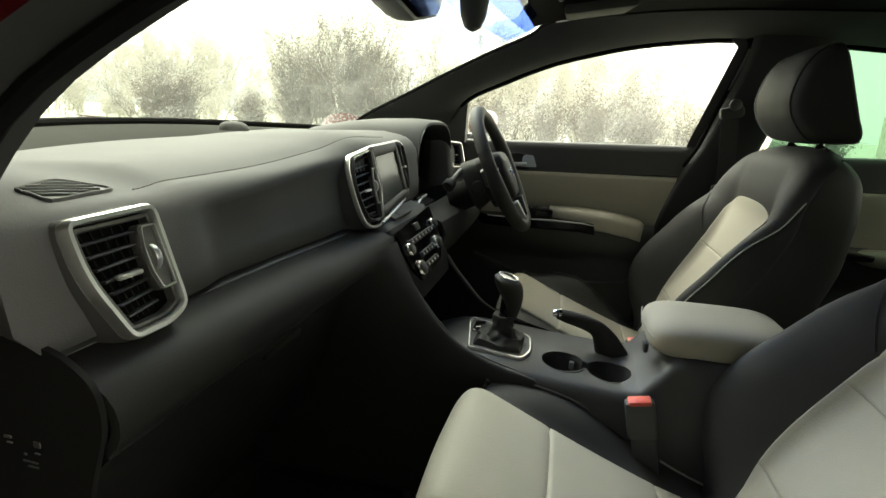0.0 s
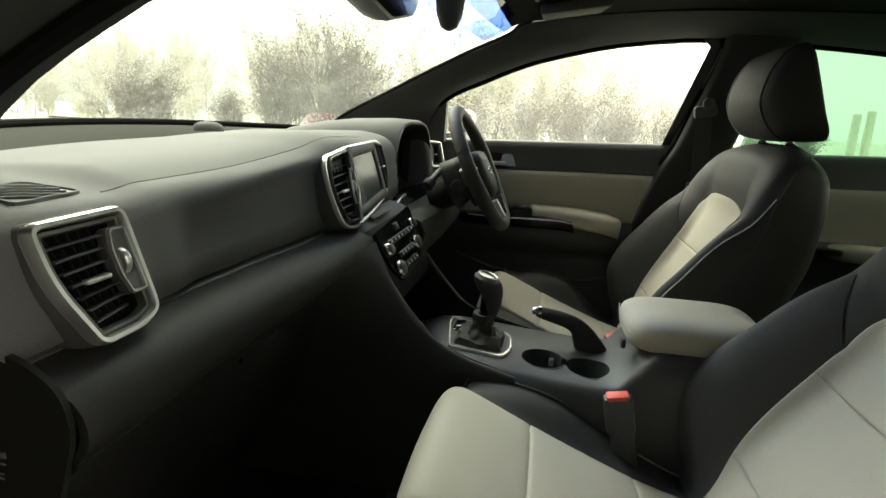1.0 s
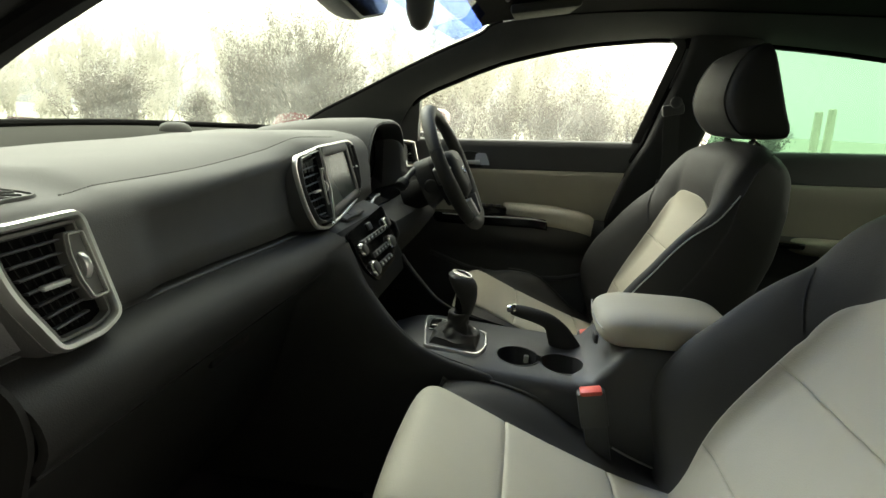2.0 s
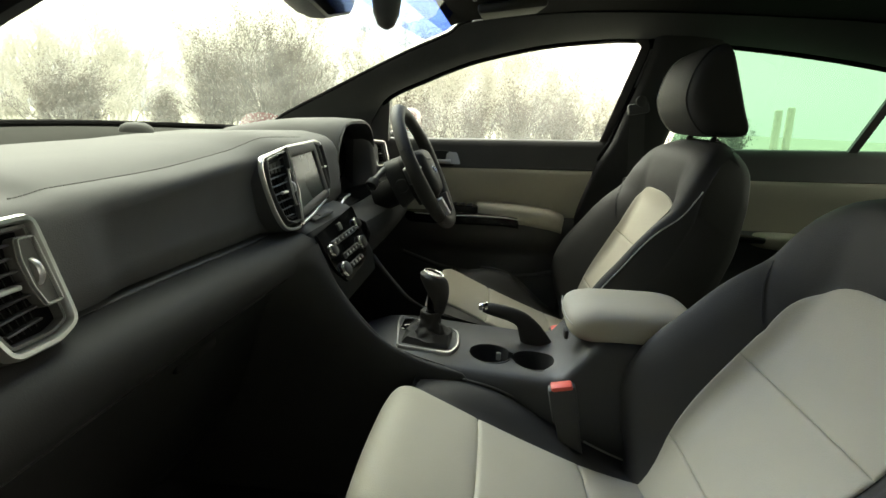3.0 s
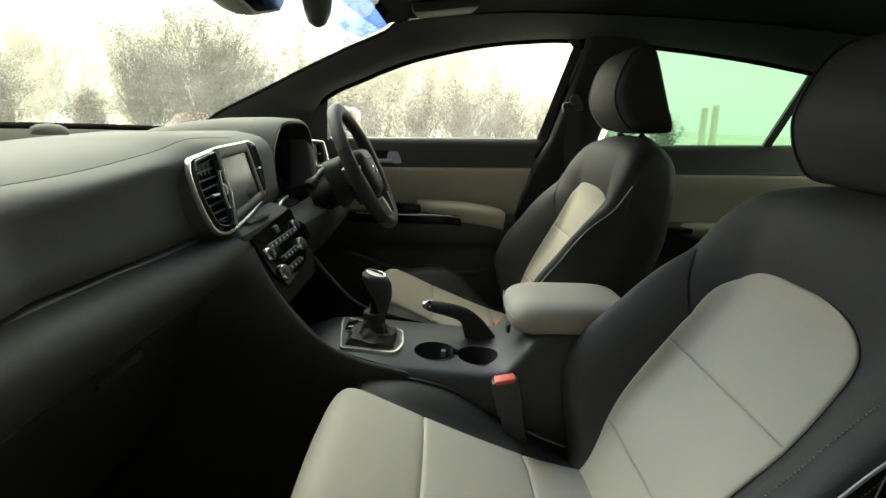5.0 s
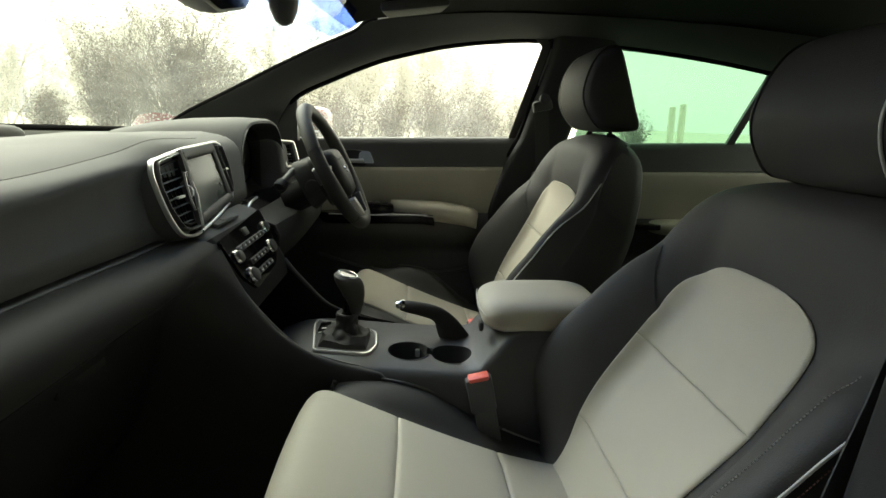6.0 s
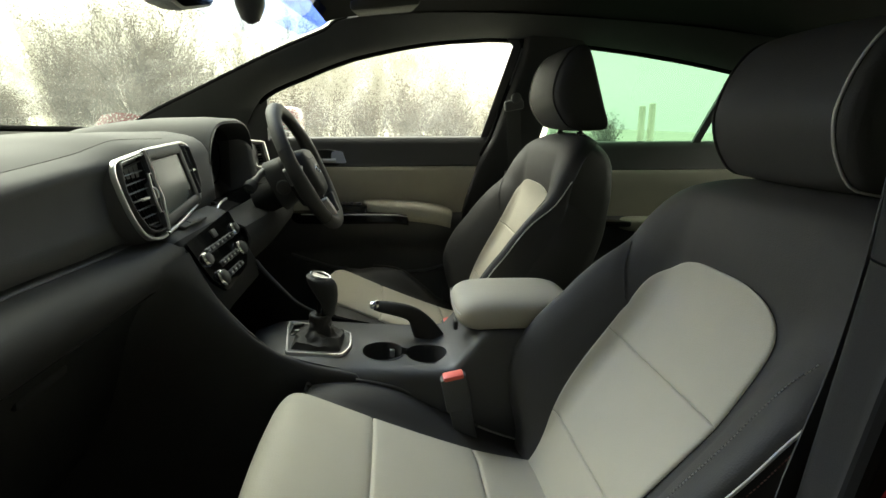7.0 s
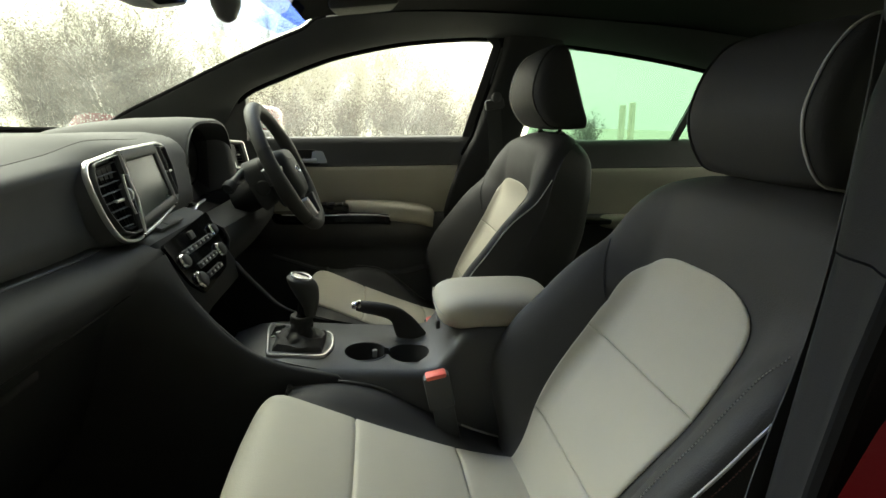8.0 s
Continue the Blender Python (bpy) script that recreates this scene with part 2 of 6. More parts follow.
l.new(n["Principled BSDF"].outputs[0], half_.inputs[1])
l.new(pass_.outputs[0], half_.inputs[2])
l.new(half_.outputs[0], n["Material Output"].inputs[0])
HAZE_TWIG = material("hazed_far_twig", (0.46, 0.445, 0.40), 0.9, vary=0.2)
POST = material("weathered_post_wood", (0.7, 0.66, 0.56), 0.9, vary=0.3, blotch=5.0)


def mesh_from(name, verts, faces):
    me = bpy.data.meshes.new(name)
    me.from_pydata(verts, [], faces)
    me.update()
    return me


def tree(name, at, height, spread, stems, leaves, bark, leaf, seed, label, leaf_size=0.035):
    """A many-stemmed shrub or tree: tapered stems that fork into limbs and twigs, and a ragged crown of small leaves."""
    rng = random.Random(seed)
    wv, wf, tips = [], [], []

    def limb(p, d, length, r, depth):
        n = 5
        pts, q, dd = [p], p.copy(), d.copy()
        for k in range(n):
            dd = (dd + Vector((rng.gauss(0, 0.16), rng.gauss(0, 0.16), 0.06 + rng.gauss(0, 0.08)))).normalized()
            q = q + dd * (length / n)
            pts.append(q.copy())
        base = len(wv)
        for k, c in enumerate(pts):
            rr = r * (1 - 0.75 * k / n)
            s1 = dd.cross(Vector((0.3, 0.9, 0.1))).normalized()
            s2 = dd.cross(s1)
            wv.extend(c + rr * (math.cos(w) * s1 + math.sin(w) * s2) for w in (0, 2.09, 4.19))
        for k in range(n):
            for j in range(3):
                a, b = base + 3 * k + j, base + 3 * k + (j + 1) % 3
                wf.append((a, b, b + 3, a + 3))
        if depth == 0:
            tips.extend(pts[2:])
            return
        for k in range(1, n + 1):
            for _ in range(2 if depth > 1 else 3):
                if rng.random() < 0.8:
                    nd = (dd + Vector((rng.gauss(0, 0.65), rng.gauss(0, 0.65), rng.gauss(0.25, 0.3)))).normalized()
                    limb(pts[k], nd, length * rng.uniform(0.3, 0.55), r * (1 - 0.7 * k / n) * 0.6, depth - 1)

    o = Vector(at)
    for k in range(stems):
        w = rng.uniform(0, 6.28)
        d = Vector((math.cos(w) * spread / height * rng.uniform(0.1, 0.9), math.sin(w) * spread / height * rng.uniform(0.1, 0.9), 1)).normalized()
        limb(o + Vector((rng.gauss(0, spread * 0.18), rng.gauss(0, spread * 0.18), -0.05)), d, height * rng.uniform(0.5, 0.8), 0.012 + 0.009 * height, 2)
    t = thing(name, at, label, "tree" if height > 4.5 else "bush", "trees and bushes outside")
    tr = new("trunk", mesh_from("trunk", [v - o for v in wv], wf))
    tr.data.materials.append(bark)
    tr.parent = t
    lv, lf = [], []
    for _ in range(leaves):
        c = rng.choice(tips) + Vector((rng.gauss(0, 0.09), rng.gauss(0, 0.09), rng.gauss(0, 0.09)))
        u = Vector((rng.gauss(0, 1), rng.gauss(0, 1), rng.gauss(0, 1))).normalized()
        v = u.cross(Vector((rng.gauss(0, 1), rng.gauss(0, 1), rng.gauss(0, 1)))).normalized()
        sz = leaf_size * rng.uniform(0.5, 1.5)
        b = len(lv)
        lv.extend((c - u * sz - o, c + v * sz * 0.45 - o, c + u * sz - o, c - v * sz * 0.45 - o))
        lf.append((b, b + 1, b + 2, b + 3))
    cr = new("crown", mesh_from("crown", lv, lf))
    cr.data.materials.append(leaf)
    cr.parent = t
    return t


NEAR = "bare winter bush with a few dry leaves in wet grass"
for k, (x, y, h, sp, st_, lv_) in enumerate([(-12.6, 14.0, 2.3, 1.3, 12, 2600), (-15.0, 15.5, 1.9, 1.4, 10, 1800), (-10.3, 14.5, 1.5, 1.2, 9, 1500), (-8.0, 14.0, 3.3, 1.3, 12, 3000), (-6.6, 14.6, 4.3, 1.5, 13, 3600), (-5.3, 14.2, 3.4, 1.3, 11, 2600),
                                                (-3.4, 13.5, 1.8, 1.2, 9, 1600), (-1.9, 13.8, 1.9, 1.2, 9, 1800), (-0.4, 14.0, 1.8, 1.2, 11, 2200), (0.9, 14.0, 2.2, 1.2, 13, 3000), (2.1, 14.2, 2.1, 1.1, 12, 2600), (3.4, 14.6, 1.8, 1.0, 7, 1000),
                                                (8.6, 19.0, 1.7, 1.2, 9, 1500), (7.3, 19.5, 1.5, 1.0, 7, 1000)]):
    tree("bush", (x, y, 0), h, sp, st_ + 6, lv_ * (5 if x < -1 else 3), TWIG, LEAF, 11 + k, NEAR, 0.026)
FAR = "tall tree coloured pale for the mist it fades into"
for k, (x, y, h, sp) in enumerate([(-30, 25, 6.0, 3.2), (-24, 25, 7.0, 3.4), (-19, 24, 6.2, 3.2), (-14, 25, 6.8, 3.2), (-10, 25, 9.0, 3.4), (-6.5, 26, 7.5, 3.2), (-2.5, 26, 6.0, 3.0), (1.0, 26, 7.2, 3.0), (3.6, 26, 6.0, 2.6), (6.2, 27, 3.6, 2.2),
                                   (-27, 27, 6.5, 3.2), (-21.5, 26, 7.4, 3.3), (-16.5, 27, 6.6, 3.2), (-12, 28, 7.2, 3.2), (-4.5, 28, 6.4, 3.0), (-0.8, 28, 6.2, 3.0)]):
    tree("tree", (x, y, 0), h, sp, 9, 20000, HAZE_TWIG, HAZE_LEAF, 71 + k, FAR, 0.034)
# far woodland dissolved in mist: the haze is put into a glowing sheet
MIST = bpy.data.materials.new("glowing_mist_backdrop")
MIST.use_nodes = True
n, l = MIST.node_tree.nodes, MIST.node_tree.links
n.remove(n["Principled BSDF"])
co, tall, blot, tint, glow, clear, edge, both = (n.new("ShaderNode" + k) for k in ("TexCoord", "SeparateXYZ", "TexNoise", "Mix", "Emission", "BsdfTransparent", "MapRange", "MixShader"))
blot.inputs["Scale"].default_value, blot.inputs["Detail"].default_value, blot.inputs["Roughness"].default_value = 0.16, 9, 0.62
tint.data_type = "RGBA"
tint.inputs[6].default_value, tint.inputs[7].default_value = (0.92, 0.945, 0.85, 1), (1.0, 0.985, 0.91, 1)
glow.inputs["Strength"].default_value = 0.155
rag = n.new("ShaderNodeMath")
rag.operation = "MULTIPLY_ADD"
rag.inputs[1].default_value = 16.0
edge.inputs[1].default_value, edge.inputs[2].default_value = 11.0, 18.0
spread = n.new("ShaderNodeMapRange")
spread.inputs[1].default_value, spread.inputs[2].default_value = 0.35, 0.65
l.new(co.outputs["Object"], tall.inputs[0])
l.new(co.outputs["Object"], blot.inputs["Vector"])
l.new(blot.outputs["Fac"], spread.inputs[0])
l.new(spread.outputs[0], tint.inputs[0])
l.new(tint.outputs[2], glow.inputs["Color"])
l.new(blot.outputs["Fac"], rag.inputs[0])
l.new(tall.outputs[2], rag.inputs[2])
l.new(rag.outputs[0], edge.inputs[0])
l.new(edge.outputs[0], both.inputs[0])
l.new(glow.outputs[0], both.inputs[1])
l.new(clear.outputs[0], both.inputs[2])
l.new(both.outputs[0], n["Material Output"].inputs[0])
solo("backdrop", grid([[Vector((x, 62 + 0.004 * (x + 30) ** 2 * -0.6, z)) for x in span(-105, 14, 30)] for z in (-0.5, 5, 10, 15, 20)]), MIST, "glowing sheet of pale misty far woodland", "backdrop", "structure")
LOW = "low scrub at the field edge, coloured pale for the mist"
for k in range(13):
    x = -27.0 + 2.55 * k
    tree("bush", (x, 20.5 + 0.8 * math.sin(3.1 * k), 0), 2.3 + 0.7 * math.sin(1.7 * k + 1), 1.9, 9, 7000, HAZE_TWIG, HAZE_LEAF, 131 + k, LOW, 0.030)
for x, h, lean in ((10.78, 2.10, 0.10), (11.22, 2.22, 0.11)):
    p = thing("wooden_post", (x, 20, 0), "pale weathered wooden post standing in the field", "post", "field posts")
    part("shaft", tube([(x, 20, 0.0), (x - lean * 0.5, 20, h * 0.5), (x - lean, 20, h - 0.03), (x - lean, 20, h)], [0.15, 0.14, 0.13, 0.10], sides=9), POST, p)
# unseen hedge behind the eye, added to block light from the open side
HEDGE = material("dark_evergreen_leaf", (0.05, 0.054, 0.04), 0.8, vary=0.4, blotch=2.0)
rng = random.Random(5)
hedge_v, hedge_f = [], []
for _ in range(68000):
    high = 7.5 * rng.random() ** 0.9
    c = Vector((rng.uniform(-10, 4.5), -3.2 + 0.17 * high + rng.gauss(0, 0.3), high))
    u = Vector((rng.gauss(0, 1), rng.gauss(0, 1), rng.gauss(0, 1))).normalized() * rng.uniform(0.08, 0.16)
    v = u.cross(Vector((rng.gauss(0, 1), rng.gauss(0, 1), rng.gauss(0, 1)))).normalized() * rng.uniform(0.05, 0.09)
    b = len(hedge_v)
    hedge_v.extend((c - u, c + v, c + u, c - v))
    hedge_f.append((b, b + 1, b + 2, b + 3))
hd = new("hedge", mesh_from("hedge", hedge_v, hedge_f))
hd.data.materials.append(HEDGE)
tagged(hd, "unseen tall dark hedge added to block light from the open side", "hedge", kind="stuff")

# ---- car shell: pillars and cant rails, floor, headlining ----
RAIL = [(-0.42, 0.60, 1.075, -0.16, 0.71, 1.00), (-0.355, 0.58, 1.123, -0.10, 0.70, 1.13), (-0.215, 0.58, 1.197, -0.045, 0.68, 1.206),
        (-0.075, 0.58, 1.271, 0.081, 0.665, 1.266), (0.04, 0.58, 1.328, 0.165, 0.66, 1.302), (0.148, 0.578, 1.376, 0.253, 0.66, 1.333), (0.215, 0.56, 1.412, 0.422, 0.658, 1.374),
        (0.45, 0.53, 1.436, 0.589, 0.655, 1.396), (0.70, 0.52, 1.445, 0.705, 0.652, 1.402), (0.95, 0.52, 1.445, 0.954, 0.65, 1.395),
        (1.2, 0.52, 1.44, 1.2, 0.65, 1.376), (1.45, 0.52, 1.425, 1.43, 0.65, 1.346), (1.75, 0.52, 1.40, 1.70, 0.65, 1.30)]


def rail_rows(side):
    fine = []
    for k in range(len(RAIL) - 1):
        for j in range(4):
            t = j / 4
            r = [RAIL[max(k - 1, 0)], RAIL[k], RAIL[k + 1], RAIL[min(k + 2, len(RAIL) - 1)]]
            fine.append([0.5 * (2 * b + (c - a) * t + (2 * a - 5 * b + 4 * c - d) * t * t + (3 * b - a - 3 * c + d) * t ** 3) for a, b, c, d in zip(*r)])
    fine.append(list(RAIL[-1]))
    rows = []
    for ax, ay, az, bx, by, bz in fine:
        if side < 0:    # the open doorway is wider than the glass of a closed door
            bx += table(bz, [(1.0, 0.0), (1.13, 0.035), (1.206, 0.085), (1.27, 0.10), (1.34, 0.08), (1.395, 0.0)])
        a, b = Vector((ax, side * ay, az)), Vector((bx, side * by, bz))
        inner = Vector((0, -side * 0.018, 0))
        m1, m2 = a.lerp(b, 0.3) + inner * 1.0, a.lerp(b, 0.7) + inner * 1.1
        out = Vector((0, side * 0.06, 0.012))
        rows.append([a + out * 1.2 + Vector((0, 0, 0.01)), a + Vector((0, side * 0.008, 0.004)), a + inner * 0.4, m1, m2, b + inner * 0.35, b + Vector((0, side * 0.01, 0)), b + out])
    return rows


for side, nm in ((1, "driver"), (-1, "passenger")):
    rows = rail_rows(side)
    shell = thing("pillar_and_roof_rail_%d" % (1 if side > 0 else 2), (-0.2, side * 0.65, 1.0), "dark fabric-trimmed windscreen pillar running into the roof rail", "pillar", kind="structure")
    part("pillar_trim", grid(rows, True, True), PILLAR, shell)
    # painted outer skin and rubber door seal
    skin = [[r[7] + Vector((0.004, side * 0.004, -0.004)), r[7] + Vector((0.0, side * 0.05, 0.0)), r[0] + Vector((0, side * 0.045, -0.012)), r[0] + Vector((0, side * 0.004, -0.010))] for r in rows]
    part("outer_skin", grid(skin, True, True), RED_PAINT, shell, "wet red painted body skin")
    part("glass_seal", tube([r[1] + Vector((0.0, -side * 0.004, 0.002)) for r in rows[:25]], 0.0065), RUBBER, shell, "black seal along the windscreen edge")
    part("door_seal", tube([r[6] + Vector((0.002, side * 0.014, -0.004)) for r in rows], 0.007), RUBBER, shell, "black rubber door seal")

# windscreen pane with its sunshade band
WS = [r for r in rail_rows(1)][:24]


def ws_row(r, lift=0.0):
    a = r[1]
    out = []
    for u in span(-1, 1, 25):
        bow = (1 - u * u)
        out.append(Vector((a.x - 0.24 * bow * (1 - 0.85 * lift), u * (abs(a.y) + 0.02), a.z + 0.008 + 0.009 * bow)))
    return out


n_ws = len(WS)
screen = thing("windscreen", (-0.5, 0, 1.1), "rain-misted raked windscreen glass", "windscreen", kind="structure")
part("pane", grid([ws_row(r, i / n_ws) for i, r in enumerate(WS)]), SCREENGLASS, screen)
top_rows = [ws_row(r, i / n_ws) for i, r in enumerate(WS)]
part("shade_band", grid([[p + Vector((0.003, 0, -0.004)) for p in r[1:-1]] for r in top_rows[-4:]]), BAND, screen, "blue sunshade strip along the top edge")
part("shade_band_fade", grid([[p + Vector((0.003, 0, -0.004)) for p in r[1:-1]] for r in top_rows[-6:-3]]), BAND_FADE, screen, "fainter blue lower edge of the strip")
part("shade_band_fade", grid([[p + Vector((0.003, 0, -0.004)) for p in r[1:-1]] for r in top_rows[-8:-5]]), BAND_PALE, screen, "faintest blue lower edge of the strip")
base_line = [p + Vector((0.012, 0, -0.004)) for p in top_rows[0]]
part("lower_seal", tube(base_line, 0.008), RUBBER, screen, "black seal at the foot of the glass")

# headlining and header
rows = []
for x in span(0.16, 1.75, 34):
    row = []
    for u in span(-1, 1, 25):
        half = 0.535
        edge = table(x, [(0.1, 1.385), (0.22, 1.415), (0.45, 1.437), (0.7, 1.446), (1.2, 1.441), (1.75, 1.40)])
        row.append(Vector((x - 0.04 * (1 - u * u) * max(0, min(1, 1 - (x - 0.3) / 0.3)), u * half, edge + 0.04 * (1 - u * u))))
    rows.append(row)
solo("ceiling", thick(grid(rows), -0.03), HEADLINE, "black fabric headlining of the car roof", "ceiling", "structure")
bm = grid([[Vector((x, u * 0.72, 1.50 + 0.05 * (1 - u * u))) for u in span(-1, 1, 13)] for x in span(0.13, 1.9, 12)])
solo("roof_skin", thick(bm, -0.02), RED_PAINT, "red painted outer roof panel", "roof", "structure")

# floor, side sills, rear bulkhead, near rear side
solo("floor", box((0.55, 0, 0.36), (2.9, 1.66, 0.04), 0.01), CARPET, "black carpeted cabin floor", "floor", "structure")
solo("bulkhead_front", box((-0.52, 0, 0.70), (0.05, 1.5, 0.66), 0.01), DEEP, "dark footwell bulkhead under the dashboard", "bulkhead", "structure")
solo("wall_rear", box((1.9, 0, 0.71), (0.05, 1.5, 0.66), 0.01), TRIM, "plain dark lower rear end of the cabin", "wall", "structure")
solo("wall_near_rear", box((1.34, -0.74, 0.72), (1.1, 0.06, 0.70), 0.02), TRIM, "plain dark lower rear side of the cabin", "wall", "structure")
PRIVACY = glass("grey_rear_glass", (0.16, 0.2, 0.17))
wr = thing("window_1", (1.9, 0, 1.2), "dark tinted tailgate window at the rear of the cabin", "window", kind="structure")
part("pane", grid([[Vector((1.92 - 0.25 * (z - 1.04), y, z)) for y in span(-0.62, 0.62, 5)] for z in (1.04, 1.22, 1.42)]), PRIVACY, wr)
wn2 = thing("window_2", (1.3, -0.74, 1.2), "rear side window of the cabin on the open side", "window", kind="structure")
part("pane", grid([[Vector((x, -0.755 + 0.28 * (z - 1.07), z)) for x in (0.86, 1.2, 1.5, 1.75)] for z in (1.07, 1.24, 1.40)]), PRIVACY, wn2)
solo("door_sill", box((0.22, -0.80, 0.40), (1.15, 0.14, 0.10), 0.02), RED_PAINT, "red painted sill under the open door", "sill", "structure")
solo("wing_side_near", box((-0.32, -0.80, 0.75), (0.30, 0.05, 0.62), 0.02), RED_PAINT, "red painted hinge pillar at the open door", "pillar", "structure")

# bonnet, with raised wings beside the foot of the windscreen
BEADED = material("rain_beaded_red_paint", (0.13, 0.003, 0.005), 0.2, coat=0.5)
n, l = BEADED.node_tree.nodes, BEADED.node_tree.links
bead, lens_, both = n.new("ShaderNodeTexVoronoi"), n.new("ShaderNodeMapRange"), n.new("ShaderNodeMix")
bead.inputs["Scale"].default_value = 130
lens_.inputs[1].default_value, lens_.inputs[2].default_value = 0.42, 0.30
l.new(n["Texture Coordinate"].outputs["Object"], bead.inputs["Vector"])
l.new(bead.outputs["Distance"], lens_.inputs[0])
both.data_type = "RGBA"
both.inputs[6].default_value, both.inputs[7].default_value = (0.12, 0.010, 0.012, 1), (0.34, 0.24, 0.23, 1)
l.new(lens_.outputs[0], both.inputs[0])
l.new(both.outputs[2], n["Principled BSDF"].inputs["Base Color"])
drop_ = n.new("ShaderNodeBump")
drop_.inputs["Strength"].default_value, drop_.inputs["Distance"].default_value = 0.8, 0.003
l.new(lens_.outputs[0], drop_.inputs["Height"])
l.new(drop_.outputs[0], n["Principled BSDF"].inputs["Normal"])
rows = []
for x in span(-0.32, -1.75, 34):
    row = []
    for u in span(-1, 1, 45):
        top = 0.985 - 0.10 * max(0, (-0.55 - x) / 1.2) ** 1.5
        ridge = 0.155 * math.exp(-((abs(u) - 0.88) / 0.08) ** 2) * math.exp(-(max(0, abs(x + 0.43) - 0.04) / 0.09) ** 2)
        row.append(Vector((x - 0.32 * (1 - u * u), u * 0.9, top + ridge - 0.12 * max(0, abs(u) - 0.93) / 0.07)))
    rows.append(row)
solo("bonnet", thick(grid(rows), 0.02), BEADED, "wet red bonnet beaded with rain", "bonnet", "structure")


# outer body panels that close the car, and its wheels
def body_side(name, side, x0, x1, top, label):
    rows = []
    for x in span(x0, x1, 24):
        end = 0.06 * max(0, abs(x - 0.1) - 1.5) ** 1.5
        rows.append([Vector((x, side * (y - end), z)) for y, z in ((0.70, 0.26), (0.80, 0.28), (0.845, 0.45), (0.855, 0.70), (0.845, 0.90), (0.815, top - 0.03), (0.795, top))])
    solo(name, thick(grid(rows), 0.012), RED_PAINT, label, "car body", "structure")


body_side("body_side_1", 1, -1.72, 2.0, 1.055, "wet red painted closed side of the car body")
body_side("body_side_2", -1, -1.72, -0.50, 1.0, "wet red painted front wing of the car body")
body_side("body_side_3", -1, 0.92, 2.0, 1.055, "wet red painted rear quarter of the car body")
rows = [[Vector((-2.06 + 0.32 * (y / 0.84) ** 2 + dx * 0.5, y, z)) for z, dx in ((0.26, 0.06), (0.40, 0.0), (0.60, 0.0), (0.78, 0.05), (0.895, 0.12))] for y in span(-0.84, 0.84, 17)]
solo("body_front", thick(grid(rows), 0.012), RED_PAINT, "wet red painted nose of the car body", "car body", "structure")
rows = [[Vector((2.02 - 0.10 * (y / 0.84) ** 2 - dx, y, z)) for z, dx in ((0.26, 0.04), (0.45, 0.0), (0.75, 0.0), (1.04, 0.05))] for y in span(-0.84, 0.84, 13)]
solo("body_rear", thick(grid(rows), 0.012), RED_PAINT, "wet red painted tail of the car body", "car body", "structure")
for x in (-1.15, 1.62):
    for side in (-1, 1):
        wh = thing("road_wheel", (x, side * 0.78, 0.345), "black-tyred silver alloy wheel standing on the ground", "wheel", "road wheels")
        c = (x, side * 0.78, 0.345)
        part("tyre", lathe([(0.225, -0.10), (0.30, -0.11), (0.325, -0.095), (0.333, -0.05), (0.333, 0.05), (0.325, 0.095), (0.30, 0.11), (0.225, 0.10)], c, (0, side, 0), 40), RUBBER, wh)
        part("rim", lathe([(0.222, 0.085), (0.215, 0.095), (0.20, 0.075), (0.08, 0.06), (0.05, 0.075), (0.004, 0.078)], c, (0, side, 0), 32), SATIN, wh, "silver alloy rim")


# ---- dashboard ----
def crown(y):
    """Extra height of the dash top towards the centre."""
    return table(y, [(-0.72, 0.006), (-0.62, 0.002), (-0.45, 0.004), (-0.25, 0.018), (-0.12, 0.034), (0.06, 0.03), (0.2, 0.03), (0.6, 0.012), (0.72, 0.0)])


def front_x(y):
    return -0.385 - 0.235 * (1 - (y / 0.66) ** 2)


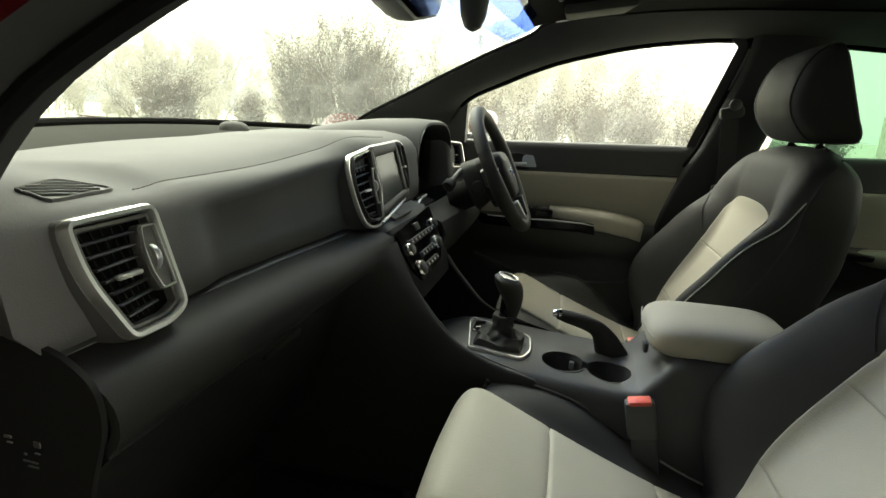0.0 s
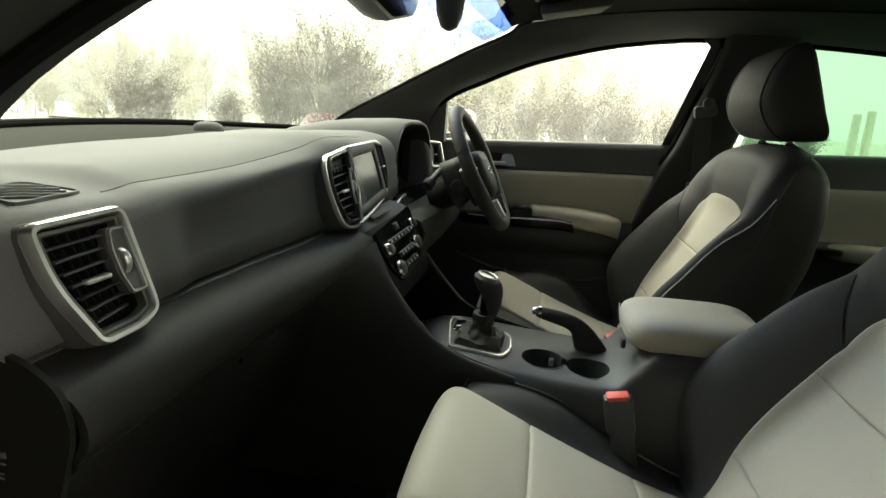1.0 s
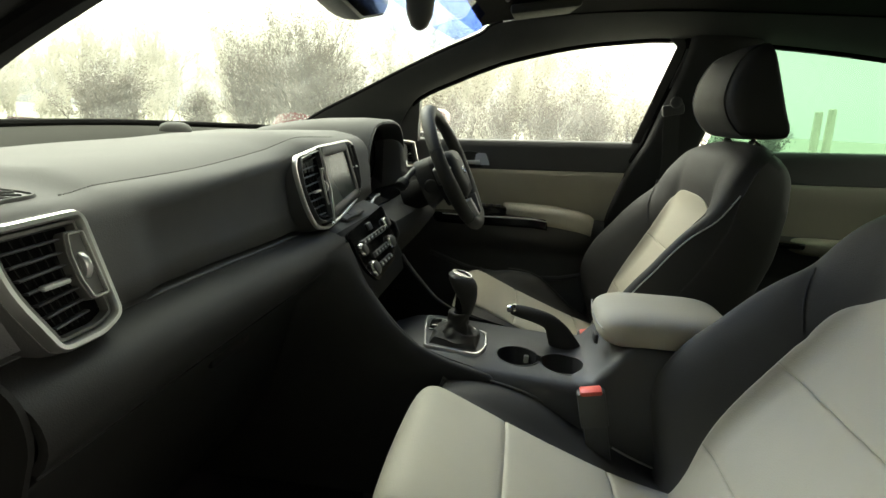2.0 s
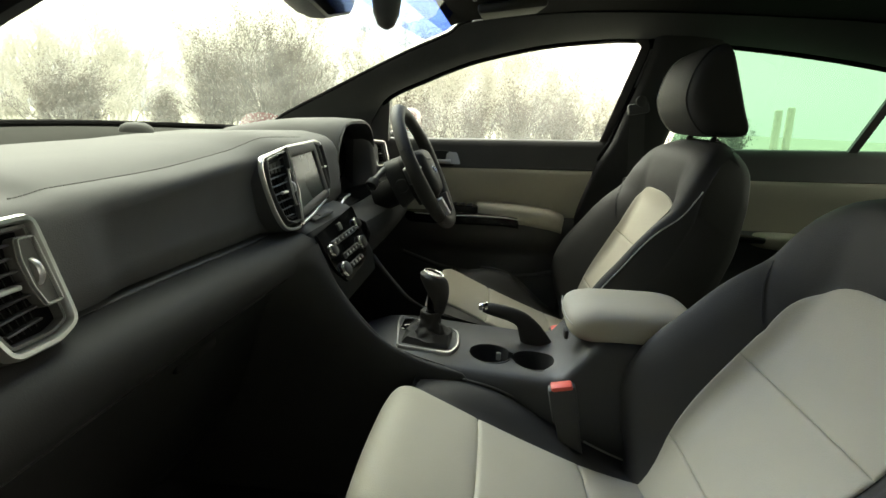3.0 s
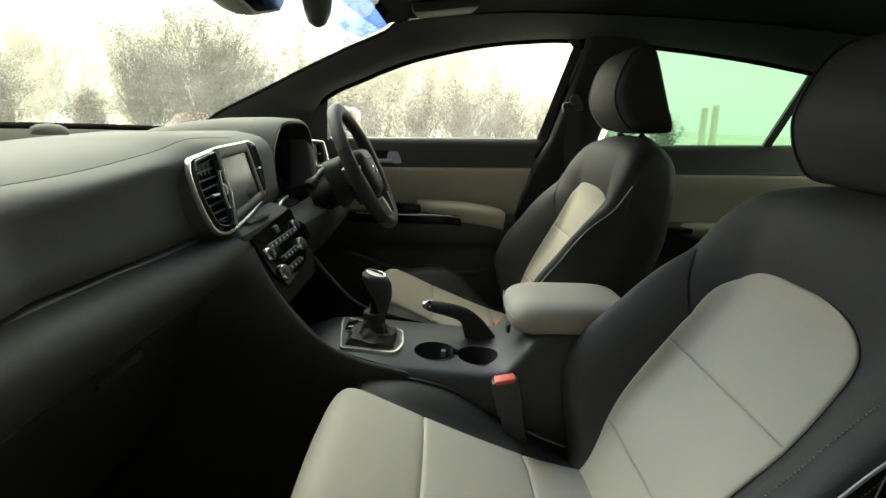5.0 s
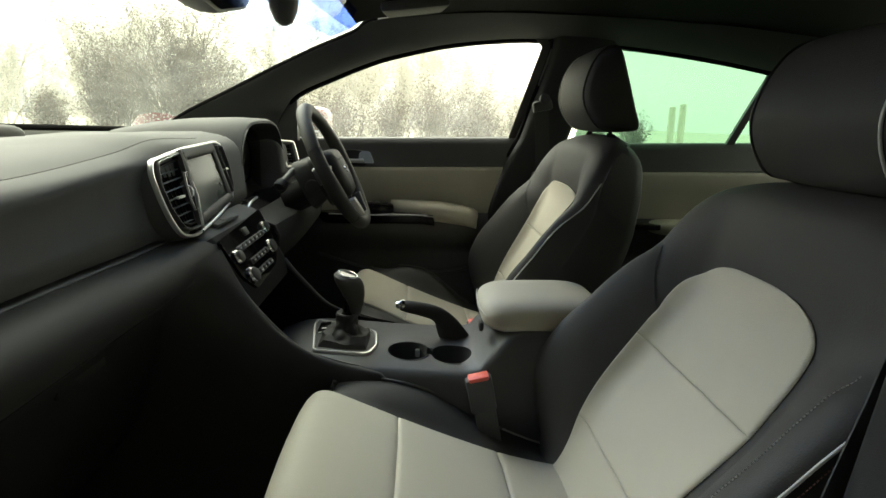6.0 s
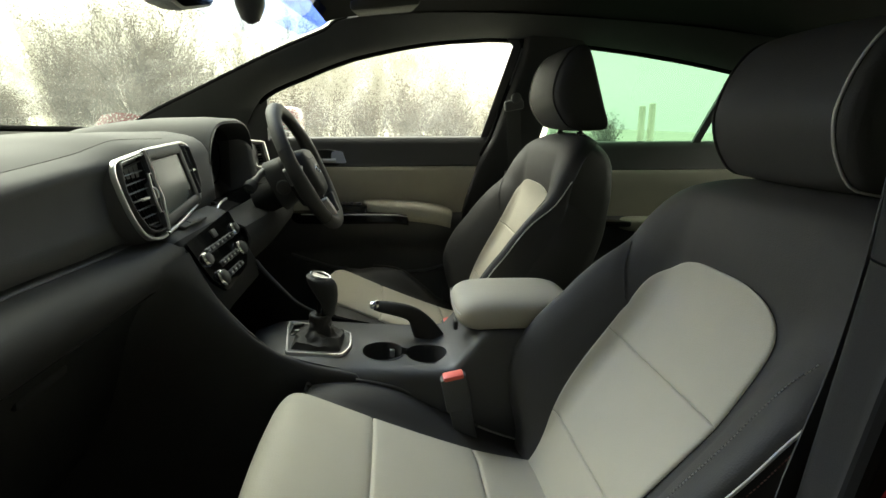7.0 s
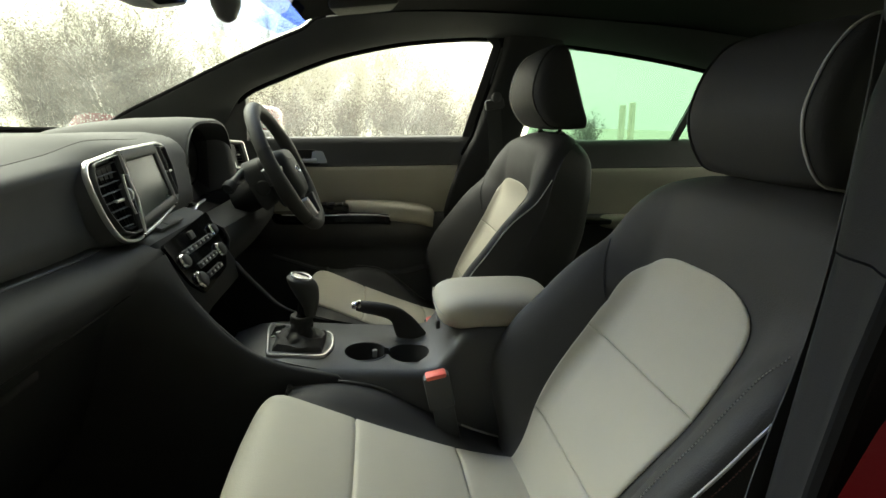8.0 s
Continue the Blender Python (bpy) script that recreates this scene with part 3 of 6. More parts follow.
def dash_profile(y):
    c = crown(y)
    k = table(y, [(-0.590, 0.0), (-0.505, 1.0), (-0.214, 1.0), (-0.19, 0.0)])   # the recess of the passenger's side
    k = k * k * (3 - 2 * k)
    r = table(y, [(-0.55, 0.001), (-0.2, 0.020), (0.2, 0.020), (0.6, 0.007), (0.72, 0.0)])   # its crease climbs towards the centre
    d = table(y, [(0.1, 0.0), (0.2, 1.0), (1, 1.0)])                    # the driver's side
    xf = front_x(y)
    xs = xf + 0.10
    px = lambda t: lerp(xs, -0.14, t)
    foot = 1.078 + 0.009 * (1 - (y / 0.62) ** 2)
    edge = table(y, [(-0.6, 1.066), (-0.07, 1.066), (0.1, 1.074), (0.29, 1.085), (0.48, 1.098)])
    rear = 1.077 + 0.85 * c
    pts = [(xf - 0.045, foot), (xf + 0.04, foot - 0.003), (xs - 0.014, edge - 0.004), (xs - 0.004, edge - 0.009), (px(0.0), edge), (px(0.06), edge + 0.003),
           (px(0.4), lerp(edge, rear, 0.45)), (px(0.7), lerp(edge, rear, 0.75) + 0.001), (-0.14, rear), (-0.095, 1.066 + c), (-0.09, 1.063 + c), (-0.085, 1.0635 + c),
           (-0.068, 1.058 + 0.8 * c), (-0.0575, 1.048 + r), (-0.0545 - 0.005 * k, 1.037 + r), (-0.051 - 0.0145 * k, 1.018 + 0.8 * r), (-0.046 - 0.014 * k, 0.985),
           (-0.046 - 0.010 * k, 0.961), (-0.070 - 0.004 * k, 0.9545), (-0.050, 0.9545), (-0.036, 0.9535), (-0.022, 0.9505), (-0.010, 0.9455), (0.000, 0.9385), (0.006, 0.930),
           (0.009, 0.919), (0.0085, 0.908), (0.004, 0.897), (-0.004, 0.888), (-0.014, 0.878), (-0.032, 0.858), (-0.056, 0.82), (-0.08, 0.77), (-0.11, 0.70), (-0.14, 0.62), (-0.18, 0.56), (-0.30, 0.52)]
    flat = table(y, [(-0.60, 1.0), (-0.56, 0.0)])    # level corner round the demister grille
    for i, z in ((6, 1.070), (7, 1.0695), (8, 1.0676), (9, 1.0622), (10, 1.0610), (11, 1.0610), (12, 1.0575)):
        pts[i] = (pts[i][0], lerp(pts[i][1], z, flat))
    sag = table(y, [(-0.62, 0.0), (-0.42, -0.004), (-0.25, -0.010), (0.1, -0.010), (0.2, 0.0)])    # the crease dips towards the centre
    pts = [(x, z + sag * table(z, [(0.87, 0.0), (0.92, 1.0), (0.962, 1.0), (0.99, 0.0)])) for x, z in pts]
    well = table(y, [(0.185, 0.0), (0.205, 1.0), (0.503, 1.0), (0.523, 0.0)])
    pts = [(min(x, lerp(x, -0.165, well)), min(z, lerp(z, 1.085, well))) if z > 0.966 else (lerp(x, min(x, -0.03), well), lerp(z, min(z, 0.915), well)) if z > 0.90 else (x, z) for x, z in pts]
    return [Vector((x - (0.05 + 0.04 * well if z < 0.95 else 0) * d, y, z)) for x, z in pts]


dash = thing("dashboard", (-0.2, 0.0, 0.9), "dark grey soft-touch dashboard with a stitched upper pad", "dashboard")
rows = [dash_profile(y) for y in span(-0.728, 0.70, 151)]
for r in rows[:6]:    # the pad flares out over the end panel
    for p in r:
        p.y -= 0.022 * table(p.y, [(-0.728, 1.0), (-0.69, 0.0)]) * table(p.z, [(0.955, 0.0), (0.982, 1.0)])
part("dash_body", thick(grid([r[4:20] for r in rows]), 0.008), PAD, dash, smooth=88)
part("dash_roll", thick(grid([[p + Vector((0, 0, -0.001)) for p in r[18:30]] for r in rows]), 0.008), ROLL, dash, "dark rounded roll under the pad", smooth=60)
part("lower_dash", thick(grid([[p + Vector((-0.004, 0, 0.001)) for p in r[28:]] for r in rows]), 0.006), LOWER, dash, "black hard plastic lower dash, darkened for footwell shade", smooth=60)


def low_x(z):
    """How far the lower dash stands out at a height, on the passenger's side."""
    return table(z, sorted((p.z, p.x) for p in dash_profile(-0.3)[23:]))


def lid(y, z, h):
    return Vector((low_x(z) - 0.004 + h, y, z - 0.8 * h))


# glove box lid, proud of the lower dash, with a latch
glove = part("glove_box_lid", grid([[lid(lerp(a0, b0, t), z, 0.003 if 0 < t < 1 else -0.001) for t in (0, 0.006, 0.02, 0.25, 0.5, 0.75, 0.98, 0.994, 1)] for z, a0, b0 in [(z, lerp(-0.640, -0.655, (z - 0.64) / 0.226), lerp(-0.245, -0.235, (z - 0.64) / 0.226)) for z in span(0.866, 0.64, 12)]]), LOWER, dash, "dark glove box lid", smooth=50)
part("latch", box(lid(-0.44, 0.850, 0.005), (0.008, 0.085, 0.012), 0.003), LOWER, glove, "recessed latch")
part("end_cap", grid([[p + Vector((-0.001, 0.0005, -0.001)) for p in rows[0][4:19]], [p + Vector((-0.001, 0.008, -0.001)) for p in rows[0][4:19]]], True, True), PAD, dash, "soft end of the dash pad")
part("cowl_strip", thick(grid([r[:5] for r in rows]), 0.006), COWL, dash, "dark strip at the foot of the windscreen", smooth=60)

NF = Vector((0.962, 0, 0.275))


def face(a, b, h):
    """A point on the raked rear face of the dashboard: across, height, and depth out of it."""
    return Vector((-0.065 + (1.09 - b) * 0.2857, a, b)) + NF * h


def stack(a, b, h):
    """A point on the raked face of the centre stack."""
    return Vector((-0.005 + (0.945 - b) * 0.517, a, b)) + Vector((0.888, 0, 0.459)) * h


def vent(name, outline, slats, strip, parent_label, place=face, frame_mat=None):
    """An air vent: silver frame, dark throat, slats, a thumbwheel strip."""
    frame_mat = frame_mat or SATIN
    v = thing(name, tuple(place(*[sum(c) / len(outline) for c in zip(*outline)], 0)), parent_label, "air vent", "dashboard air vents")
    # near-black plate close behind the slats: the duct's shade is its colour
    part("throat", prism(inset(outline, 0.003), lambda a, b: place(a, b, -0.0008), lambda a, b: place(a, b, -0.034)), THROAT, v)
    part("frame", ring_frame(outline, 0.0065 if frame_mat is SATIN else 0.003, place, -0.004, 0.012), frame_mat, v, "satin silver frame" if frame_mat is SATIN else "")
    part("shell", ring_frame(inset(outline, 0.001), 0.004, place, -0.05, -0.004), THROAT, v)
    if frame_mat is SATIN:
        part("skirt", ring_frame(inset(outline, -0.0015), 0.004, place, -0.06, 0.001), PAD, v, "soft pad edge round the vent")
    part("inner_bezel", ring_frame(inset(outline, 0.0068), 0.005, place, -0.026, 0.007), STRIP if frame_mat is SATIN else LOWER, v, "dull satin inner bezel" if frame_mat is SATIN else "")
    (ay, az), (by, bz), (cy, cz), (dy, dz) = slats
    for i in range(7):
        t = (i + 0.9) / 7.4
        p, q = (lerp(ay, dy, t), lerp(az, dz, t)), (lerp(by, cy, t), lerp(bz, cz, t))
        rows = [[place(*lerp_pt, h) + Vector((0, 0, dzz)) for h, dzz in ((-0.0008, 0.0016), (0.0045, 0.001), (0.0056, 0.0), (0.0045, -0.001), (-0.0008, 0.0006))] for lerp_pt in (p, q)]
        part("slat", grid(rows, True, True), TRIM, v)
    for i in range(5):    # upright vanes behind the slats
        t = (i + 0.7) / 5.4
        p, q = (lerp(ay, by, t), lerp(az, bz, t)), (lerp(dy, cy, t), lerp(dz, cz, t))
        rows = [[place(*e, h) + Vector((0, w, 0)) for h, w in ((-0.0015, 0.0006), (0.0012, 0.0005), (0.0012, -0.0005), (-0.0015, -0.0006))] for e in (p, q)]
        part("vane", grid(rows, True, True), LOWER, v)
    t = 0.53
    p = Vector((lerp(ay, dy, t), lerp(az, dz, t))).lerp(Vector((lerp(by, cy, t), lerp(bz, cz, t))), 0.5)
    part("slider_tab", box(place(p.x, p.y, 0.007), (0.007, 0.024, 0.0045), 0.002), SATIN, v, "silver slider tab")
    if strip:
        sy0, sz0, sy1, sz1 = strip
        w = 0.011
        o = rounded([(sy0 - w * 0.6, sz0), (sy0 + w, sz0), (sy1 + w, sz1), (sy1 - w * 0.6, sz1), (lerp(sy0, sy1, 0.7) - w, lerp(sz0, sz1, 0.7)), (lerp(sy0, sy1, 0.3) - w, lerp(sz0, sz1, 0.3))], 0.004)
        part("wheel_bezel", prism(o, lambda a, b: place(a, b, 0.0085), lambda a, b: place(a, b, -0.011)), STRIP, v)
        part("wheel_frame", ring_frame(inset(o, 0.001), 0.002, place, 0.004, 0.0115), SATIN, v, "silver rim of the thumbwheel")
        c = place(lerp(sy0, sy1, 0.5), lerp(sz0, sz1, 0.5), 0.001)
        wheel = lathe([(0.001, -0.003), (0.0125, -0.003), (0.0135, -0.0015), (0.0135, 0.0015), (0.0125, 0.003), (0.001, 0.003)], c, (0, 1, 0), 18)
        part("thumbwheel", wheel, SATIN, v, "ribbed silver thumbwheel")
    return v


LV = rounded([(-0.709, 1.054), (-0.623, 1.056), (-0.619, 0.964), (-0.642, 0.955), (-0.684, 0.955), (-0.707, 1.01)], [0.012, 0.012, 0.012, 0.008, 0.01, 0.02])
vent("air_vent", LV, [(-0.699, 1.043), (-0.648, 1.044), (-0.645, 0.972), (-0.675, 0.968)], (-0.640, 1.040, -0.636, 0.984), "black slatted air vent in a silver frame at the dash end")

# centre unit: screen between two vents, in one silver surround
unit = thing("centre_display_unit", (-0.05, -0.08, 1.02), "dark display unit in a silver surround between air vents", "display")
CU = rounded([(0.050, 1.089), (-0.090, 1.084), (-0.205, 1.072), (-0.219, 1.054), (-0.220, 1.022), (-0.215, 0.984), (-0.198, 0.953), (-0.156, 0.943), (-0.060, 0.954), (0.043, 0.974), (0.070, 1.006), (0.082, 1.050), (0.076, 1.082)], [0.02, 0.02, 0.012, 0.012, 0.02, 0.02, 0.02, 0.02, 0.03, 0.02, 0.02, 0.02, 0.012])
part("skirt", ring_frame(CU, 0.003, face, -0.06, 0.001), PAD, unit, "soft pad edge round the unit")
part("housing", prism(inset(CU, 0.003), lambda a, b: face(a, b, -0.0125), lambda a, b: face(a, b, -0.05)), TRIM, unit)
part("surround", ring_frame(CU, 0.005, face, 0.0005, 0.008), SATIN, unit, "satin silver surround")
SC = rounded([(-0.098, 1.061), (0.017, 1.067), (0.026, 0.981), (-0.113, 0.966)], 0.004)
part("bezel", ring_frame(rounded([(-0.109, 1.080), (0.034, 1.084), (0.042, 0.976), (-0.126, 0.956)], 0.008), 0.016, face, 0.0, 0.010), TRIM, unit)
part("display_glass", prism(SC, lambda a, b: face(a, b, 0.0055), lambda a, b: face(a, b, 0.001)), SCREEN, unit, "switched-off glossy display")
part("lower_chin", prism(rounded([(-0.112, 0.972), (0.024, 0.987), (0.027, 0.976), (-0.116, 0.959)], 0.002), lambda a, b: face(a, b, 0.0085), lambda a, b: face(a, b, 0.0)), SATIN, unit, "silver strip below the display")
part("divider", tube([face(-0.113, 1.080, 0.010), face(-0.113, 1.045, 0.011), face(-0.118, 1.035, 0.011), face(-0.116, 1.005, 0.012), face(-0.122, 0.985, 0.011), face(-0.131, 0.952, 0.010)], 0.0028), SATIN, unit, "thin silver divider")
CV = rounded([(-0.196, 1.067), (-0.119, 1.076), (-0.123, 1.01), (-0.136, 0.957), (-0.162, 0.956), (-0.192, 0.966), (-0.208, 0.995), (-0.213, 1.025), (-0.207, 1.05)], 0.006)
vent("air_vent", CV, [(-0.207, 1.058), (-0.122, 1.064), (-0.135, 0.964), (-0.182, 0.964)], (-0.121, 1.046, -0.130, 0.982), "black slatted air vent beside the display", face, TRIM)
RV = rounded([(0.040, 1.080), (0.067, 1.078), (0.071, 1.04), (0.058, 1.0), (0.046, 0.988), (0.043, 1.03)], 0.003)
vent("air_vent", RV, [(0.043, 1.074), (0.066, 1.072), (0.058, 1.0), (0.048, 0.998)], None, "narrow black air vent on the driver side of the display", face, TRIM)

# defroster grille on the dash top
gr = thing("side_defroster_grille", (-0.08, -0.68, 1.07), "leaf-shaped black louvred demister grille in the dash top", "grille")


GRL = [(-0.129, -0.675), (-0.139, -0.651), (-0.142, -0.629), (-0.122, -0.619), (-0.096, -0.615), (-0.091, -0.646), (-0.088, -0.678), (-0.109, -0.678)]
GRL = [(p[0], p[1]) for p in smooth_line([Vector((a, b, 0)) for a, b in GRL], 4, True)]


def on_top(a, b, h):
    return Vector((a, b, 1.0645 - 0.12 * (a + 0.135) + h))


part("rim", ring_frame(GRL, 0.0035, on_top, -0.003, 0.005), PAD, gr)
part("well", prism(inset(GRL, 0.003), lambda a, b: on_top(a, b, 0.0035), lambda a, b: on_top(a, b, -0.003)), DEEP, gr)
for i in range(5):
    mid = Vector((-0.132, -0.632)).lerp(Vector((-0.096, -0.668)), (i + 0.6) / 5.2)
    w = (0.014, 0.024, 0.029, 0.024, 0.014)[i]
    dr = Vector((0.48, 0.876)) * w
    part("louvre", tube([on_top(*(mid - dr), 0.004), on_top(*mid, 0.0045), on_top(*(mid + dr), 0.004)], 0.0014, sides=6), TRIM, gr)
# stitching along the pad edge
for i in range(140):
    y = -0.602 + 0.0052 * i
    if y > 0.04:
        break
    a, b = dash_profile(y)[10] + Vector((0.002, 0, 0.0012)), dash_profile(y + 0.0034)[10] + Vector((0.002, 0, 0.0012))
    if i == 0:
        st = bmesh.new()
    st = join(st, tube([a, b], 0.0006, sides=4))
tagged(part("stitching", st, BLACK, dash, "row of dark stitches"), kind="stuff")
sen = thing("light_sensor", (-0.40, -0.02, 1.085), "small smooth grey sensor dome on the dash top", "sensor")
part("dome", lathe([(0.03, 0.0), (0.030, 0.006), (0.026, 0.013), (0.016, 0.018), (0.002, 0.0195)], (-0.40, -0.02, 1.088), (0, 0, 1)), PAD, sen)

# end panel with airbag notice
ep = thing("dash_end_panel", (-0.06, -0.735, 0.85), "black plastic end panel of the dashboard with a notice", "trim panel")
EO = rounded([(-0.30, 0.972), (-0.076, 0.972), (-0.036, 0.969), (-0.004, 0.948), (0.001, 0.915), (-0.021, 0.85), (-0.034, 0.62), (-0.30, 0.60)], [0.01, 0.02, 0.02, 0.02, 0.02, 0.02, 0.02, 0.01])
part("panel", prism(EO, lambda a, b: Vector((a, -0.7335, b)), lambda a, b: Vector((a, -0.7285, b))), LOWER, ep)
for a, b, w, h in ((-0.091, 0.889, 0.009, 0.004), (-0.090, 0.884, 0.007, 0.002), (-0.063, 0.888, 0.008, 0.008), (-0.064, 0.880, 0.006, 0.002), (-0.072, 0.871, 0.019, 0.002), (-0.070, 0.867, 0.013, 0.002), (-0.076, 0.877, 0.003, 0.003)):
    part("notice_bar", box((a, -0.7342, b), (w * 0.75, 0.0012, h * 0.6), 0.0002), STRIP, ep, "pale printed notice")

# driver's binnacle
bin_ = thing("instrument_binnacle", (-0.12, 0.365, 1.03), "hooded dark instrument binnacle with unlit dials", "instrument cluster")


def arch(x, half, base, top, cy=0.365, n=25):
    return [Vector((x, cy - half * (1 if math.cos(w) > 0 else -1) * abs(math.cos(w)) ** 0.55, base + (top - base) * math.sin(w) ** 0.6)) for w in [math.pi * k / (n - 1) for k in range(n)]]


rows = [arch(-0.36, 0.17, 1.05, 1.10), arch(-0.28, 0.185, 1.04, 1.118), arch(-0.2, 0.195, 1.02, 1.129), arch(-0.12, 0.20, 0.965, 1.134), arch(-0.066, 0.198, 0.925, 1.133), arch(-0.055, 0.194, 0.922, 1.128),
        arch(-0.054, 0.189, 0.924, 1.122), arch(-0.064, 0.186, 0.926, 1.117), arch(-0.09, 0.182, 0.928, 1.113), arch(-0.14, 0.170, 0.932, 1.104)]
part("hood", grid(rows[:7]), PAD, bin_, smooth=50)
# inside is darker than the hood outside: its shade is put into the colour
part("hood_inside", grid(rows[6:]), SHROUD, bin_, "inside of the hood, darkened for its shade", smooth=50)
part("dial_panel", grid([[p for p in arch(-0.139, 0.172, 0.925, 1.106)], [Vector((-0.139, 0.365, 1.0))] * 25]), SHROUD, bin_)
for cy in (0.285, 0.445):
    part("dial_ring", tube([Vector((-0.134, cy + 0.06 * math.cos(w), 1.02 + 0.06 * math.sin(w))) for w in span(0, 2 * math.pi * 31 / 32, 32)], 0.002, True, 6, up=(1, 0, 0)), PIANO, bin_)
    part("needle", tube([(-0.133, cy, 1.02), (-0.133, cy - 0.035, 0.99)], 0.0012, sides=5), STRIP, bin_, "pale dial needle")
part("cover_glass", grid([[p + Vector((0.04, 0, 0)) for p in arch(-0.15, 0.172, 0.928, 1.108)], [Vector((-0.118, 0.365, 1.0))] * 25]), glass("smoked_cluster_cover", (0.55, 0.55, 0.55)), bin_, "smoked clear cover")
part("lip_trim", tube(arch(-0.0515, 0.1925, 0.922, 1.126)[:9], 0.0016, sides=6), STRIP, bin_, "thin grey edge of the hood opening")
part("lower_lip", tube(smooth_line([(-0.058, 0.181, 0.930), (-0.052, 0.192, 0.924), (-0.050, 0.205, 0.934), (-0.050, 0.23, 0.943), (-0.050, 0.27, 0.946)], 4), 0.0036, sides=8), SILVER, bin_, "silver lower corner of the cluster surround")

# driver's outer vent
DV = rounded([(0.556, 1.068), (0.616, 1.062), (0.612, 0.986), (0.560, 0.984)], 0.010)


def dface(a, b, h):
    """The face of the outer vent, turned towards the driver."""
    return face(a, b, h) + Vector((-0.025 + 0.6 * (a - 0.556), -0.5 * h, 0.005))


vent("air_vent", DV, [(0.566, 1.058), (0.607, 1.053), (0.604, 0.996), (0.570, 0.994)], None, "black slatted air vent by the driver door", dface)

# ---- centre stack and console ----
con = thing("centre_console", (0.35, 0.0, 0.45), "black plastic centre console with stack, cup holders and gear surround", "console")
# stack housing with a raked face, its flanks sweeping down to the console
rows = []
for y in (-0.148, -0.143, -0.134, -0.12, 0.0, 0.12, 0.134, 0.143, 0.148):
    k = abs(y) / 0.148
    drop = 0.014 * max(0, (k - 0.85) / 0.15) ** 2
    rows.append([Vector((x - drop, y, z - drop * 0.7)) for x, z in ((-0.10, 0.955), (-0.045, 0.953), (-0.015, 0.946), (-0.004, 0.938), (0.05, 0.835), (0.055, 0.80), (0.02, 0.78), (-0.02, 0.70))])
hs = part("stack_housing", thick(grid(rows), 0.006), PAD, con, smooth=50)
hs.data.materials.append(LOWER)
# faces below the shelf take the darker plastic, as shade in the colour
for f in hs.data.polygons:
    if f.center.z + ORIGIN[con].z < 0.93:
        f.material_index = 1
EDGE = [(0.40, 0.30), (0.66, 0.30), (0.688, 0.285), (0.703, 0.225), (0.717, 0.182), (0.738, 0.140), (0.775, 0.099), (0.815, 0.068), (0.855, 0.043), (0.90, 0.0205), (0.93, 0.007), (0.950, -0.012)]
rows = []
for z in span(0.920, 0.40, 48):    # passenger-side flank: the dash roll turns down into the console
    y0 = table(z, [(0.40, -0.160), (0.68, -0.168), (0.75, -0.19), (0.82, -0.225), (0.88, -0.262), (0.95, -0.30)])
    x0, x1 = low_x(z) - 0.005, table(z, EDGE)
    y1 = table(z, [(0.69, -0.1275), (0.73, -0.132), (0.80, -0.139)])
    row = [Vector((lerp(x0, x1, v * v * (3 - 2 * v)), lerp(y0, y1, v), z)) for v in span(0, 1, 17)]
    rows.append(row + [Vector((x1 + 0.0005, y1 + 0.0025, z)), Vector((x1 - 0.001, y1 + 0.007, z)), Vector((x1 - 0.012, y1 + 0.011, z))])
part("console_flank", grid(rows), SHROUD, con, "dark plastic flank sweeping from the dash down to the console", smooth=60)
for s in (-1, 1):
    line = smooth_line([(0.048, s * 0.1285, 0.832), (0.066, s * 0.1285, 0.808), (0.10, s * 0.128, 0.770), (0.14, s * 0.124, 0.733), (0.19, s * 0.119, 0.712), (0.25, s * 0.116, 0.697)], 5)
    part("sweep_trim", tube(line, [0.0045 * (1 - (i / (len(line) - 1)) ** 2) + 0.0006 for i in range(len(line))], sides=10), TRIM, con, "curved side rail of the console")
line = smooth_line([(-0.03, 0.142, 0.925), (0.03, 0.140, 0.855), (0.065, 0.138, 0.815), (0.10, 0.134, 0.775), (0.14, 0.128, 0.738), (0.19, 0.121, 0.717), (0.25, 0.119, 0.700), (0.30, 0.118, 0.690)], 5)
rows = [[p + Vector((0, -0.002, 0)), p + Vector((-0.03, 0.004, -0.04)), p + Vector((-0.07, 0.012, -0.10)), p + Vector((-0.11, 0.02, -0.22)), Vector((p.x - 0.12, 0.165, 0.38))] for p in line]
part("side_panel", grid(rows), LOWER, con)
# radio and climate panel
RP = rounded([(-0.127, 0.930), (0.122, 0.943), (0.108, 0.870), (0.055, 0.842), (-0.085, 0.834), (-0.116, 0.862)], 0.01)
part("control_panel", prism(RP, lambda a, b: stack(a, b, 0.004), lambda a, b: stack(a, b, -0.004)), PIANO, con, "gloss black control panel")
for a, b, r in ((-0.095, 0.894, 0.012), (0.092, 0.910, 0.012), (-0.079, 0.856, 0.015), (0.069, 0.874, 0.015)):
    c = stack(a, b, 0.003)
    part("knob_ring", lathe([(r, 0), (r + 0.0015, 0.003), (r + 0.0005, 0.007), (r - 0.001, 0.0075), (r - 0.001, 0.0)], c, (0.888, 0, 0.459)), CHROME, con, "chrome knob ring")
    part("knob", lathe([(r - 0.0015, 0), (r - 0.002, 0.010), (r - 0.004, 0.0115), (0.001, 0.0115)], c, (0.888, 0, 0.459)), TRIM, con)
tilt_face = Matrix(((0.459, 0, 0.888), (0, 1, 0), (-0.888, 0, 0.459)))
part("hazard_button", box(stack(-0.012, 0.922, 0.006), (0.016, 0.022, 0.006), 0.003, tilt_face), TRIM, con, "hazard light button")
